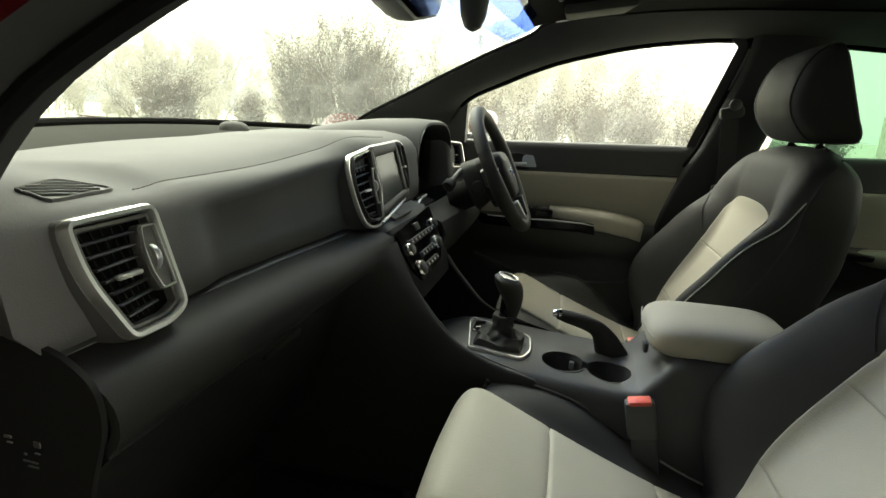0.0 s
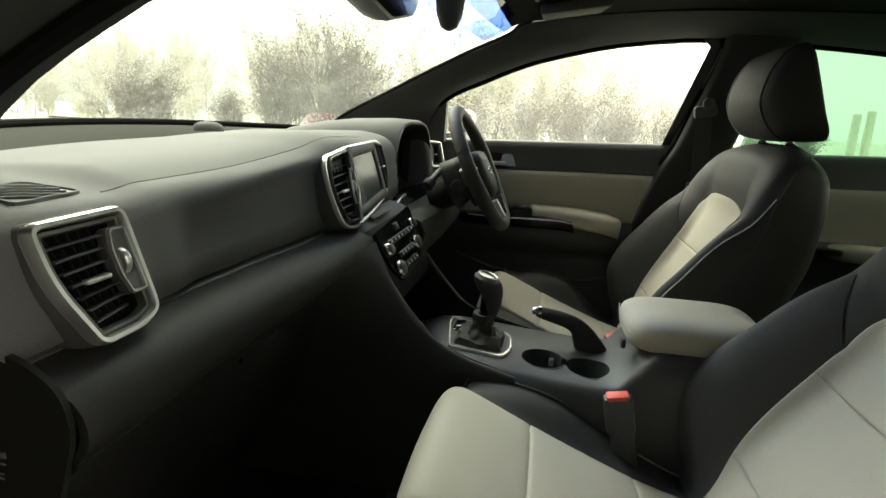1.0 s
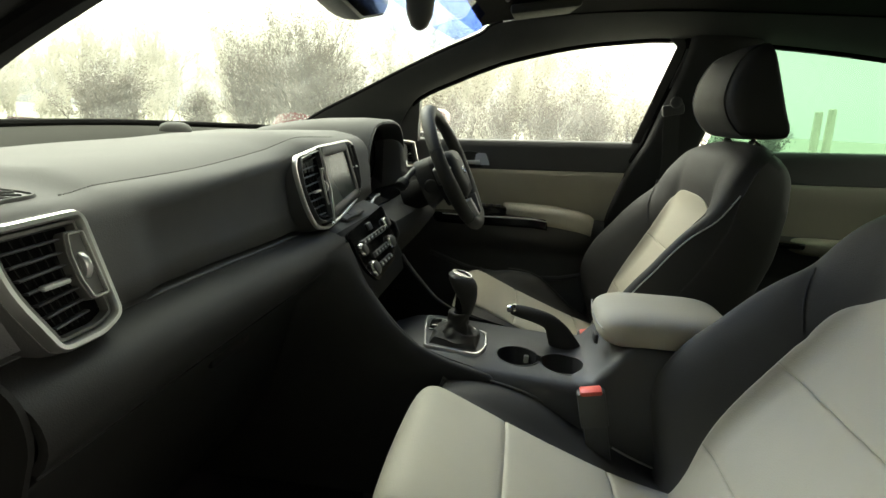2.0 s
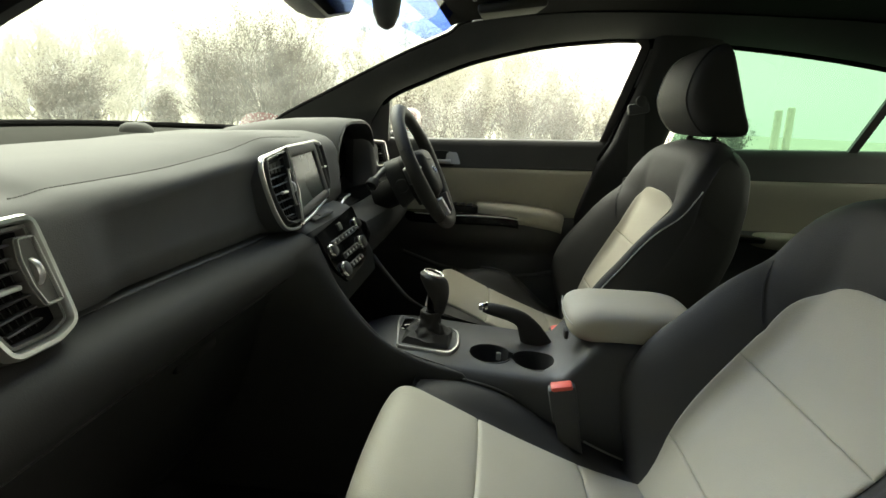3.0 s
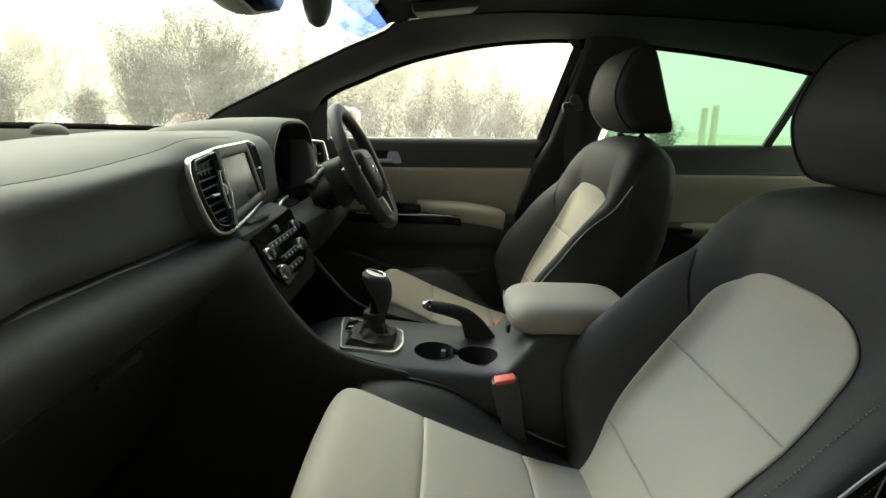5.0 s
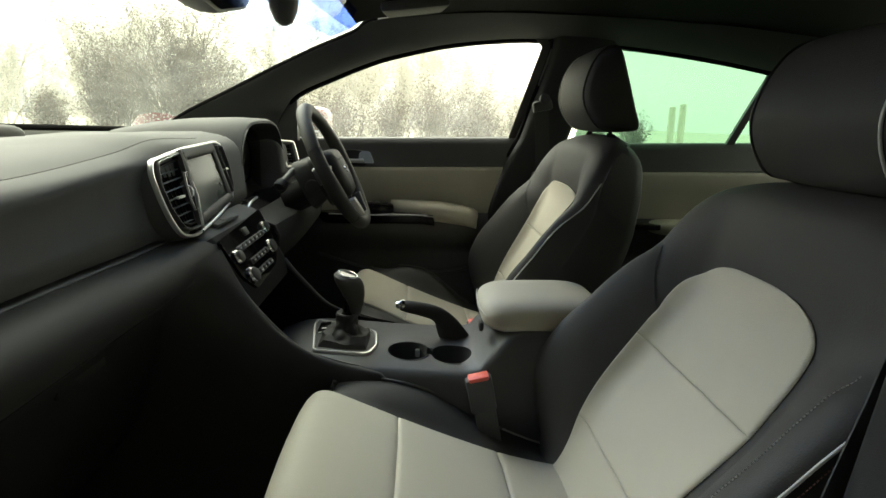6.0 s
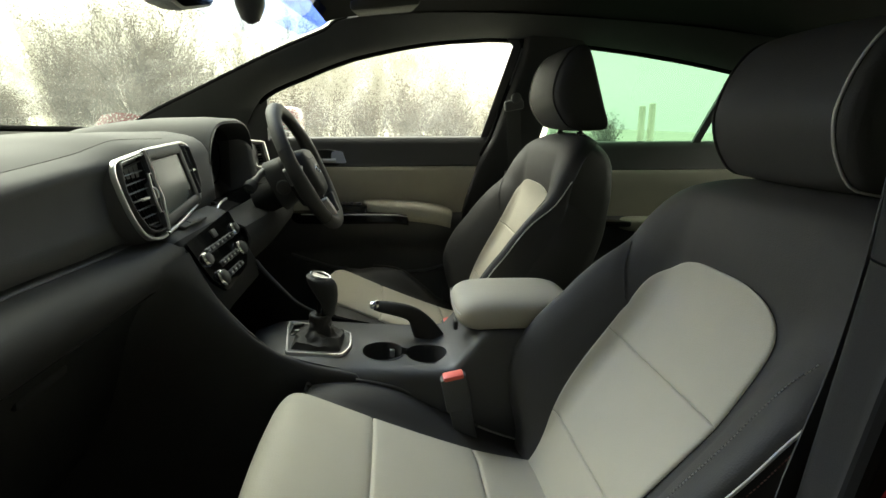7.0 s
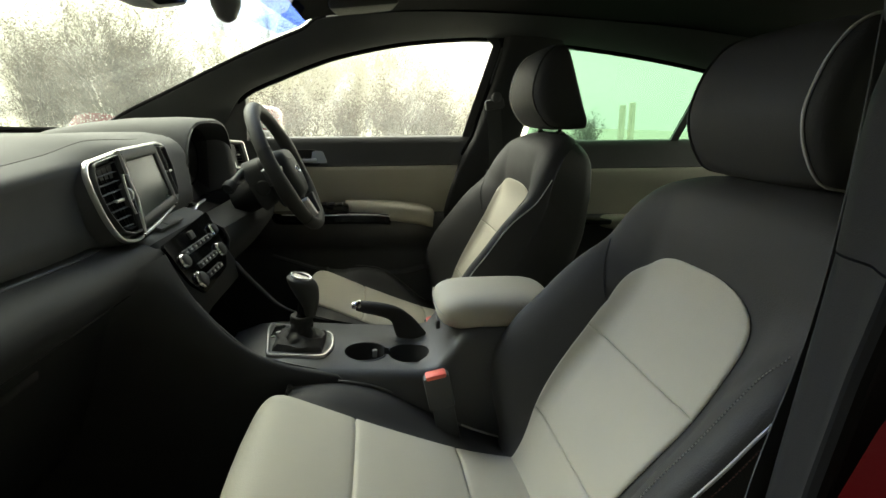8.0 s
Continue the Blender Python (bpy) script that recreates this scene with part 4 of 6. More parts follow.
part("button_bed", box(stack(-0.008, 0.903, 0.0045), (0.012, 0.150, 0.004), 0.002, tilt_face), TRIM, con)
part("button_bed", box(stack(-0.006, 0.874, 0.0045), (0.012, 0.098, 0.004), 0.002, tilt_face), TRIM, con)
part("button_bed", box(stack(-0.008, 0.853, 0.0045), (0.012, 0.080, 0.004), 0.002, tilt_face), TRIM, con)
for a0, a1, b, n in ((-0.076, 0.060, 0.9035, 7), (-0.046, 0.034, 0.874, 5), (-0.040, 0.024, 0.853, 4)):
    for i in range(n):
        a = lerp(a0, a1, i / (n - 1))
        bt = part("button", box(stack(a, b, 0.008), (0.009, (a1 - a0) / n * 0.85, 0.004), 0.0012, tilt_face), TRIM, con)
        part("legend", box(stack(a, b, 0.0103), (0.0022, 0.006, 0.0005), 0, tilt_face), INK, bt, "pale legend bar")
part("button_strip", box((-0.018, -0.036, 0.9525), (0.020, 0.105, 0.006), 0.002, Matrix.Rotation(radians(20), 3, "Y")), PAD, con)
part("strip_button", box((-0.0165, -0.032, 0.9545), (0.014, 0.05, 0.004), 0.0015, Matrix.Rotation(radians(20), 3, "Y")), PAD, con)

# console body with real recesses
rows = []
for x, half, top in ((0.05, 0.128, 0.675), (0.10, 0.128, 0.695), (0.145, 0.127, 0.700), (0.2, 0.126, 0.698), (0.3, 0.125, 0.692), (0.435, 0.125, 0.687), (0.470, 0.122, 0.695), (0.500, 0.118, 0.735), (0.520, 0.116, 0.762), (0.55, 0.115, 0.770), (0.80, 0.112, 0.775), (0.95, 0.112, 0.77)):
    rows.append([Vector((x, y, z)) for y, z in ((-half - 0.012, 0.38), (-half - 0.008, top - 0.06), (-half, top - 0.02), (-half + 0.006, top - 0.006), (-half + 0.018, top), (0, top + 0.001), (half - 0.018, top), (half - 0.006, top - 0.006), (half, top - 0.02), (half + 0.008, top - 0.06), (half + 0.012, 0.38))])
body = part("console_body", grid(rows, True, True), TRIM, con, smooth=50)
cut = bmesh.new()
for cx, cy in ((0.333, -0.034), (0.420, -0.040)):
    b2 = bmesh.new()
    bmesh.ops.create_cone(b2, cap_ends=True, segments=36, radius1=0.0375, radius2=0.0425, depth=0.10, matrix=Matrix.Translation((cx, cy, 0.668)))
    cut = join(cut, b2)
cut = join(cut, box((0.376, -0.032, 0.70), (0.05, 0.026, 0.06), 0.002))
bmesh.ops.translate(cut, verts=cut.verts, vec=-ORIGIN[body])
cm = bpy.data.meshes.new("cutter")
cut.to_mesh(cm)
cutter = new("cutter", cm)
mod = body.modifiers.new("recess", "BOOLEAN")
mod.object, mod.operation, mod.solver, mod.use_self = cutter, "DIFFERENCE", "EXACT", True
# the cutter stands at the world's origin while the body hangs under the console
cutter.location = ORIGIN[body]
dg = bpy.context.evaluated_depsgraph_get()
made = bpy.data.meshes.new_from_object(body.evaluated_get(dg))
body.modifiers.clear()
body.data = made
bpy.data.objects.remove(cutter)
for cx, cy in ((0.333, -0.034), (0.420, -0.040)):
    part("cup_rim", tube([Vector((cx + 0.0435 * math.cos(w), cy + 0.0435 * math.sin(w), 0.6905 - 0.04 * (cx - 0.333))) for w in span(0.35 if cx < 0.4 else 3.5, 5.93 if cx < 0.4 else 9.07, 30)], 0.002, sides=6), TRIM, con)
part("cup_grip", box((0.352, -0.004, 0.672), (0.010, 0.010, 0.016), 0.002), SATIN, con, "small pale sprung cup grip")

# gear lever
gear = thing("gear_lever", (0.205, 0.0, 0.70), "manual gear lever with a leather gaiter in a silver surround", "gear lever")
GS = rounded([(0.146, -0.070), (0.256, -0.072), (0.271, -0.030), (0.265, 0.040), (0.232, 0.060), (0.126, 0.088), (0.124, 0.060)], [0.012, 0.014, 0.02, 0.014, 0.02, 0.01, 0.02])


def deck(a, b, h):
    return Vector((a, b, 0.700 - 0.05 * (a - 0.2) + h))


part("surround", ring_frame(GS, 0.006, deck, -0.006, 0.0045), SILVER, gear, "polished silver surround")
part("base_plate", prism(inset(GS, 0.005), lambda a, b: deck(a, b, 0.0005), lambda a, b: deck(a, b, -0.006)), TRIM, gear)
part("shift_plate", box((0.150, 0.045, 0.7045), (0.022, 0.06, 0.004), 0.0015), PIANO, gear, "gloss plate of the shift pattern")
rows = []
for t in span(0, 1, 30):
    ring = []
    z = table(t, [(0, 0.700), (0.08, 0.709), (0.22, 0.714), (0.36, 0.718), (0.5, 0.726), (0.85, 0.757), (0.93, 0.760), (1.0, 0.757)])
    rr = table(t, [(0, 0.050), (0.08, 0.047), (0.22, 0.042), (0.36, 0.033), (0.5, 0.0245), (0.7, 0.0205), (0.85, 0.0225), (0.93, 0.021), (1.0, 0.0125)])
    for k in range(48):
        w = 2 * math.pi * k / 48
        soft = math.sin(math.pi * min(1, t * 1.12)) ** 0.7
        fold = 1 + soft * (0.09 * math.sin(4 * w + 9 * t) + 0.07 * math.sin(7 * w - 14 * t + 1) + 0.05 * math.sin(30 * t + 2 * w))
        sq = 1 + (1 / max(abs(math.cos(w)), abs(math.sin(w))) - 1) * table(t, [(0, 0.85), (0.15, 0.7), (0.4, 0.0)])
        ring.append(Vector((0.201 + 0.006 * t + rr * sq * fold * math.cos(w), -0.002 + rr * sq * fold * math.sin(w), z + 0.004 * soft * math.sin(3 * w + 16 * t))))
    rows.append(ring)
part("gaiter", grid(rows, True), BLACK, gear, "creased black leather gaiter")
part("neck", tube([(0.207, -0.002, 0.750), (0.209, -0.0015, 0.770), (0.212, -0.001, 0.790)], [0.0115, 0.0125, 0.015], sides=14), PIANO, gear, "gloss black neck of the knob")
rows = []
for z, rx, ry, ox in ((0.762, 0.0125, 0.015, 0.009), (0.776, 0.015, 0.018, 0.010), (0.791, 0.0205, 0.0225, 0.008), (0.808, 0.027, 0.027, 0.003), (0.822, 0.030, 0.029, -0.001), (0.831, 0.0285, 0.0275, -0.003), (0.8365, 0.022, 0.022, -0.004), (0.8385, 0.012, 0.012, -0.004)):
    rows.append([Vector((0.211 + ox + rx * math.cos(w), ry * math.sin(w), z - 0.28 * (ox + rx * math.cos(w)))) for w in [2 * math.pi * k / 24 for k in range(24)]])
part("knob", grid(rows, True, True), BLACK, gear, "rounded black leather knob")
part("knob_ring", tube([Vector((0.207 + 0.019 * math.cos(w), 0.0185 * math.sin(w), 0.8395 - 0.28 * 0.019 * math.cos(w))) for w in span(0, 2 * math.pi * 23 / 24, 24)], 0.0024, True, 6), SILVER, gear, "chrome ring of the knob cap")
part("knob_cap", lathe([(0.0175, 0), (0.016, 0.0015), (0.002, 0.002)], (0.207, 0, 0.8392), (0.28, 0, 1)), PIANO, gear, "gloss shift pattern cap")

# handbrake
hb = thing("handbrake", (0.40, 0.045, 0.69), "black leather handbrake lever with a silver release button", "handbrake")
line = smooth_line([(0.313, 0.045, 0.759), (0.350, 0.045, 0.753), (0.382, 0.045, 0.745), (0.400, 0.045, 0.735), (0.414, 0.045, 0.717), (0.428, 0.045, 0.692), (0.440, 0.045, 0.668)], 5)
bm = tube(line, [table(i / (len(line) - 1), [(0, 0.0105), (0.1, 0.0135), (0.5, 0.0185), (0.7, 0.026), (1, 0.034)]) for i in range(len(line))], sides=16)
for v in bm.verts:
    v.co.y = 0.045 + (v.co.y - 0.045) * table(v.co.x, [(0.31, 1.0), (0.37, 0.8), (0.42, 0.5)])
part("lever", bm, BLACK, hb)
part("button", lathe([(0.008, 0), (0.008, 0.008), (0.006, 0.011), (0.001, 0.0115)], (0.314, 0.045, 0.760), (-1, 0, -0.05)), CHROME, hb, "silver release button")
part("collar", lathe([(0.0115, 0), (0.0115, 0.006), (0.010, 0.007)], (0.322, 0.045, 0.760), (-1, 0, -0.05)), CHROME, hb, "silver collar")

# armrest
ar = thing("armrest", (0.6, -0.005, 0.78), "pale grey leather armrest lid with rounded edges", "armrest")


def pillow(c, size, n=10, e=4.0, lean=0.0):
    """A cushion-like rounded block."""
    rows = []
    for i in range(n * 2 + 1):
        v = -math.pi / 2 + math.pi * i / (n * 2)
        ring = []
        for k in range(n * 4):
            u = 2 * math.pi * k / (n * 4)
            f = lambda q, p: math.copysign(abs(q) ** (2 / p), q)
            x, y, z = f(math.cos(v), e) * f(math.cos(u), e), f(math.cos(v), e) * f(math.sin(u), e), f(math.sin(v), 2.6)
            ring.append(Vector(c) + Vector((x * size[0] / 2, y * size[1] / 2, z * size[2] / 2 + lean * x)))
        rows.append(ring)
    bm = grid(rows, True)
    bmesh.ops.remove_doubles(bm, verts=bm.verts, dist=1e-5)
    return bm


part("pad", pillow((0.594, -0.014, 0.789), (0.242, 0.185, 0.071), 12, 4.5, 0.003), LIGHT, ar)
part("seam", tube(smooth_line([(0.479, -0.09, 0.792), (0.4735, -0.05, 0.790), (0.4725, -0.01, 0.789), (0.4735, 0.03, 0.790), (0.479, 0.07, 0.792)], 4), 0.0012, sides=5), THREAD, ar, "stitched seam")
part("catch", box((0.476, -0.045, 0.756), (0.009, 0.028, 0.020), 0.004), TRIM, ar, "black catch under the lid")

# ---- front seats ----
def seat(cy, recline, inner, label, hinge_x, hinge_z, head_s, head_d):
    """A front seat on the centre line y = cy; inner is the sign of the side towards the console."""
    st = thing("front_seat", (0.45, cy, 0.38), label, "seat", "front seats")
    # cushion: a path from the front lip to the back, with its normals
    path = smooth_line([(0.189, 0, 0.50), (0.174, 0, 0.56), (0.164, 0, 0.62), (0.165, 0, 0.661), (0.176, 0, 0.690), (0.200, 0, 0.700), (0.25, 0, 0.682), (0.32, 0, 0.652), (0.42, 0, 0.612), (0.52, 0, 0.577), (0.62, 0, 0.555), (0.68, 0, 0.55)], 4)
    n = len(path)
    nor = []
    for i in range(n):
        t = (path[min(i + 1, n - 1)] - path[max(i - 1, 0)]).normalized()
        nor.append(Vector((-t.z, 0, t.x)))

    def cush(i, y):
        i = max(0, min(n - 1, i))
        k = int(min(i, n - 2))
        p, q = path[k].lerp(path[k + 1], i - k), nor[k].lerp(nor[k + 1], i - k).normalized()
        a = abs(y)
        up = table(p.x, [(0.15, -0.05), (0.2, -0.035), (0.24, -0.008), (0.29, 0.013), (0.36, 0.022), (0.44, 0.011), (0.52, -0.006), (0.6, -0.020), (0.68, -0.028)]) if i > 14 else -0.05
        if cy > 0 and up > 0:    # the far bolster of the driver's seat stands higher
            up *= 2.2 if y > 0 else -0.35
        h = table(a, [(0.0, 0.006), (0.10, 0.003), (0.135, -0.003), (0.165, 0.55 * up), (0.195, up), (0.215, up * 0.96), (0.238, up * 0.5 - 0.006), (0.252, -0.035), (0.256, -0.06)])
        nose = table(i, [(0, 0.60), (12, 0.60), (18, 0.68), (24, 0.86), (30, 1.0)])
        y = y if a < 0.142 else math.copysign(lerp(0.142, a, nose if y * inner > 0 else 1.0), y)
        return Vector((0, cy + y, 0)) + p + q * h

    ys = [-0.256, -0.252, -0.245, -0.236, -0.226, -0.214, -0.2, -0.185, -0.17, -0.155, -0.142, -0.12, -0.08, -0.03, 0.03, 0.08, 0.12, 0.142, 0.155, 0.17, 0.185, 0.2, 0.214, 0.226, 0.236, 0.245, 0.252, 0.256]
    rows = []
    for i in range(n):
        top = [cush(i, y) for y in ys]
        lo = [Vector((top[0].x, top[0].y, min(0.47, top[0].z - 0.01)))]
        hi = [Vector((top[-1].x, top[-1].y, min(0.47, top[-1].z - 0.01)))]
        rows.append(lo + top + hi)
    part("cushion", thick(grid(rows), 0.01), BLACK, st, "black leather cushion with raised side bolsters", 55)

    def panel(fn, i0, i1, half, name, parent, arch=0.0, rows_n=14, lab=""):
        """A padded leather panel on a surface fn(i, y) with its edge drawn in."""
        us = [-1, -0.993, -0.98, -0.95, -0.88, -0.7, -0.45, -0.15, 0.15, 0.45, 0.7, 0.88, 0.95, 0.98, 0.993, 1]
        ts = [0, 0.006, 0.016, 0.04, 0.14] + span(0.22, 0.78, rows_n) + [0.86, 0.96, 0.984, 0.994, 1]
        out = []
        for t in ts:
            i = lerp(i0, i1, t)
            w = half if not arch or t < 1 - arch else half * max(0.0, 1 - ((t - 1 + arch) / arch) ** 3.2) ** (1 / 2.4)
            row = []
            for u in us:
                edge = min((1 - abs(u)) * half, t * 0.14, (1 - t) * 0.14)
                lift = 0.001 + 0.0045 * (1 - math.exp(-edge / 0.0016))
                a, b, c = fn(i, u * w), fn(i + 0.05, u * w), fn(i, u * w + 0.004)
                nn = (b - a).cross(c - a)
                nn = nn.normalized() if nn.length > 1e-12 else Vector((0, 0, 1))
                if nn.x * -0.5 + nn.z < 0:
                    nn = -nn
                row.append(a + nn * lift)
            out.append(row)
        return part(name, grid(out), LIGHT, parent, lab or "pale grey leather panel", 60)

    xi = lambda x: min(range(15, n), key=lambda k: abs(path[k].x - x))
    s1, s2 = xi(0.318), xi(0.498)
    panel(cush, 2, s1, 0.137, "cushion_panel", st)
    panel(cush, s1, s2, 0.137, "cushion_panel", st)
    panel(cush, s2, n - 3, 0.137, "cushion_panel", st)
    for s in (-1, 1):
        pipe = [cush(k, s * 0.219) + Vector((0, s * 0.001, 0.0045)) for k in range(xi(0.285), n - 2)]
        tail = len(pipe) - 7
        # STRIP grey on black piping: the thin highlight is put into its colour
        part("cushion_piping", tube(pipe[:tail + 1], 0.0020, sides=6), STRIP if cy < 0 or s > 0 else PIPE, st, "piping along the cushion bolster")
        part("cushion_piping", tube(pipe[tail:], 0.0019, sides=6), BLACK if cy > 0 and s > 0 else PIPE, st, "pale end of the bolster piping")
    part("seat_base", box((0.42, cy, 0.425), (0.44, 0.44, 0.10), 0.02), TRIM, st)
    part("side_shield", box((0.45, cy - inner * 0.262, 0.50), (0.40, 0.012, 0.10), 0.005), TRIM, st)
    for s in (-1, 1):
        part("seat_runner", box((0.42, cy + s * 0.18, 0.385), (0.50, 0.03, 0.02), 0.004), TRIM, st)

    # backrest in its own frame: s up the back, d out of its face
    a = radians(recline)
    hinge, up_, out_ = Vector((hinge_x, cy, hinge_z)), Vector((math.sin(a), 0, math.cos(a))), Vector((-math.cos(a), 0, math.sin(a)))

    def at(s, y, d):
        bend = table(s, [(0.25, 0.0), (0.4, 0.016), (0.5, 0.050), (0.56, 0.066), (0.62, 0.066)])
        return hinge + up_ * s + out_ * (d + bend) + Vector((0, y, 0))

    def width(s):
        return table(s, [(0, 0.235), (0.08, 0.25), (0.2, 0.262), (0.33, 0.262), (0.42, 0.255), (0.5, 0.245), (0.545, 0.226), (0.58, 0.19), (0.603, 0.145), (0.618, 0.09)])

    def front(s, y):
        w, r = width(s), abs(y)
        bol = table(s, [(-0.05, -0.02), (0.0, 0.005), (0.05, 0.055), (0.12, 0.098), (0.2, 0.108), (0.28, 0.099), (0.36, 0.08), (0.44, 0.048), (0.51, 0.018), (0.57, 0.0)])
        if y * inner > 0 and cy > 0 or y * inner < 0 and cy < 0:    # the side nearer the open door is lower and flatter
            bol *= 0.86 if cy > 0 else table(s, [(0.0, 0.7), (0.3, 0.64), (0.36, 0.6), (0.42, 0.4), (0.49, 0.1)])
        k = r / w
        crease = (r - 0.155 - 0.65 * (s - 0.335)) if 0.31 < s < 0.45 else 1.0
        g = table(r, [(0, 0.0), (0.125, 0.0), (0.16, 0.42), (0.2, 0.86), (0.228, 1.0), (0.245, 0.93), (0.265, 0.7)])
        low = table(s, [(0, -0.006), (0.15, 0.008), (0.3, 0.004), (0.42, 0.004), (0.5, 0.014), (0.55, 0.012), (0.59, -0.008), (0.61, -0.028), (0.618, -0.048)])
        side = table(k, [(0.0, 0.0), (0.55, -0.002), (0.8, -0.008), (0.93, -0.018), (1.0, -0.04)])
        blend = table(s, [(0.3, 0.0), (0.5, 1.0)])
        lip = table(k, [(0, 0), (0.9, 0.0), (0.97, -0.02), (1.0, -0.05)])
        return low + bol * g + side * blend + lip * (1 - blend) - 0.003 * math.exp(-(crease / 0.008) ** 2) * table(s, [(0.31, 0.0), (0.34, 1.0), (0.41, 1.0), (0.45, 0.0)])

    def surf(s, y):
        return at(s, y, front(s, y))

    ss = span(-0.05, 0.3, 20) + span(0.306, 0.46, 28) + [0.472, 0.486, 0.5] + [0.515, 0.53, 0.545, 0.56, 0.574, 0.586, 0.596, 0.605, 0.612, 0.618]
    rows = []
    for s in ss:
        w = width(s)
        f = [surf(s, w * math.sin(q)) for q in span(-math.pi / 2, math.pi / 2, 61)]
        th = table(s, [(0, 0.13), (0.3, 0.125), (0.5, 0.122), (0.56, 0.116), (0.6, 0.098), (0.618, 0.075)])
        b = [at(s, w * q, -th + r) for q, r in ((0.995, 0.035), (0.97, 0.014), (0.9, 0.003), (0.5, -0.004), (0.0, -0.006), (-0.5, -0.004), (-0.9, 0.003), (-0.97, 0.014), (-0.995, 0.035))]
        rows.append(f + b)
    part("backrest", grid(rows, True, True), BLACK, st, "black leather backrest with side bolsters", 55)

    def bpanel(s0, s1_, half, arch=0.0):
        us = [-1, -0.993, -0.98, -0.95, -0.88, -0.7, -0.45, -0.15, 0.15, 0.45, 0.7, 0.88, 0.95, 0.98, 0.993, 1]
        ts = [0, 0.006, 0.016, 0.04, 0.14] + span(0.22, 0.78, 12) + [0.84, 0.89, 0.93, 0.96, 0.984, 0.994, 0.998, 1]
        out = []
        for t in ts:
            s = lerp(s0, s1_, t)
            half = table(s, [(0.0, 0.124), (0.1, 0.135), (0.2, 0.142), (0.3, 0.146)]) * (0.94 if cy < 0 else 1.0)
            w = half if not arch or t < 1 - arch else half * max(0.0, 1 - ((t - 1 + arch) / arch) ** 3.4) ** (1 / 2.8)
            row = []
            for u in us:
                edge = min((1 - abs(u)) * half, t * (s1_ - s0), (1 - t) * (s1_ - s0))
                y = u * w + shift
                row.append(at(s, y, front(s, y) + 0.0018 + 0.0036 * (1 - math.exp(-edge / 0.0016))))
            out.append(row)
        part("back_panel", grid(out), LIGHT, st, "pale grey leather panel", 60)

    if cy < 0:
        shift, lower, upper, top_ = 0.014, 0.104, 0.279, 0.450
    else:
        shift, lower, upper, top_ = 0.0, 0.138, 0.308, 0.458
    bpanel(0.0, lower, 0.134)
    bpanel(lower, upper, 0.138)
    bpanel(upper, top_, 0.138, 0.58 if cy < 0 else 0.42)
    # piping and seams on the bolsters
    for s in (-1, 1):
        line = [at(k, s * 0.245, front(k, s * 0.245) + 0.003) for k in span(0.02, 0.49 if cy > 0 else 0.375 if s < 0 else 0.47, 30)]
        # inner line in grey too, with its highlight put into the colour
        part("bolster_piping", tube(line, 0.0019 if cy < 0 else 0.0014, sides=6), PIPE if s != inner or cy > 0 else STRIP, st, "piping along the bolster edge")
        line = [at(k, s * (0.155 + 0.65 * (k - 0.335)), front(k, s * (0.155 + 0.65 * (k - 0.335))) + 0.0026) for k in span(0.335, 0.425, 14)]
        if cy < 0 and s != inner:
            continue
        part("shoulder_seam", tube(line, 0.0011, sides=5), DEEP, st, "seam at the shoulder")
    # headrest
    hc = hinge + up_ * head_s + out_ * head_d
    ring = [(-0.084, 0.0), (-0.075, 0.045), (-0.056, 0.082), (-0.034, 0.101), (-0.016, 0.106), (-0.004, 0.098), (0.018, 0.042), (0.050, -0.045), (0.066, -0.086), (0.050, -0.096), (0.0, -0.098), (-0.036, -0.092), (-0.066, -0.060), (-0.081, -0.028)]
    ring = [(p.x, p.y) for p in smooth_line([(u, v, 0) for u, v in ring], 3, True)]
    lean = radians(recline - 29)

    def head(y, k, dx=0.0):
        out = []
        for u, v in ring:
            u2, v2 = u * k + dx, v * k
            out.append(Vector((hc.x + u2 * math.cos(lean) + v2 * math.sin(lean), cy + y, hc.z + v2 * math.cos(lean) - u2 * math.sin(lean))))
        return out

    prof = [(-0.130, 0.42), (-0.129, 0.66), (-0.126, 0.83), (-0.117, 0.915), (-0.100, 0.96), (-0.07, 0.985), (0, 1.0), (0.07, 0.985), (0.100, 0.96), (0.117, 0.915), (0.126, 0.83), (0.129, 0.66), (0.130, 0.42)]
    part("headrest", grid([head(y, k, 0.012 * (1 - k)) for y, k in prof], True, True), BLACK, st, "black leather headrest", 60)
    for s in (-1, 1):
        loop = head(s * 0.108, 0.950)
        part("headrest_piping", tube(loop, 0.0019, True, 8, up=(0, 1, 0)), PIPE if s != inner else BLACK, st, "piping round the headrest side")
    for s in (-1, 1):
        part("headrest_post", tube([at(0.60, s * 0.078, -0.012 if cy < 0 else -0.036), hc + Vector((0.02, s * 0.074, -0.05))], 0.006, sides=10), CHROME, st, "chrome headrest post")
        part("post_collar", lathe([(0.012, -0.006), (0.013, 0.006), (0.009, 0.010), (0.006, 0.010)], at(0.608, s * 0.078, -0.012 if cy < 0 else -0.036), up_, 14), CHROME, st, "chrome post collar")
    return st, at, front, width


P_SEAT = seat(-0.347, 35, 1, "front passenger seat in black leather with pale grey panels", 0.592, 0.562, 0.684, 0.095)
seat(0.362, 29, -1, "driver seat in black leather with pale grey panels behind the wheel", 0.548, 0.577, 0.700, 0.092)
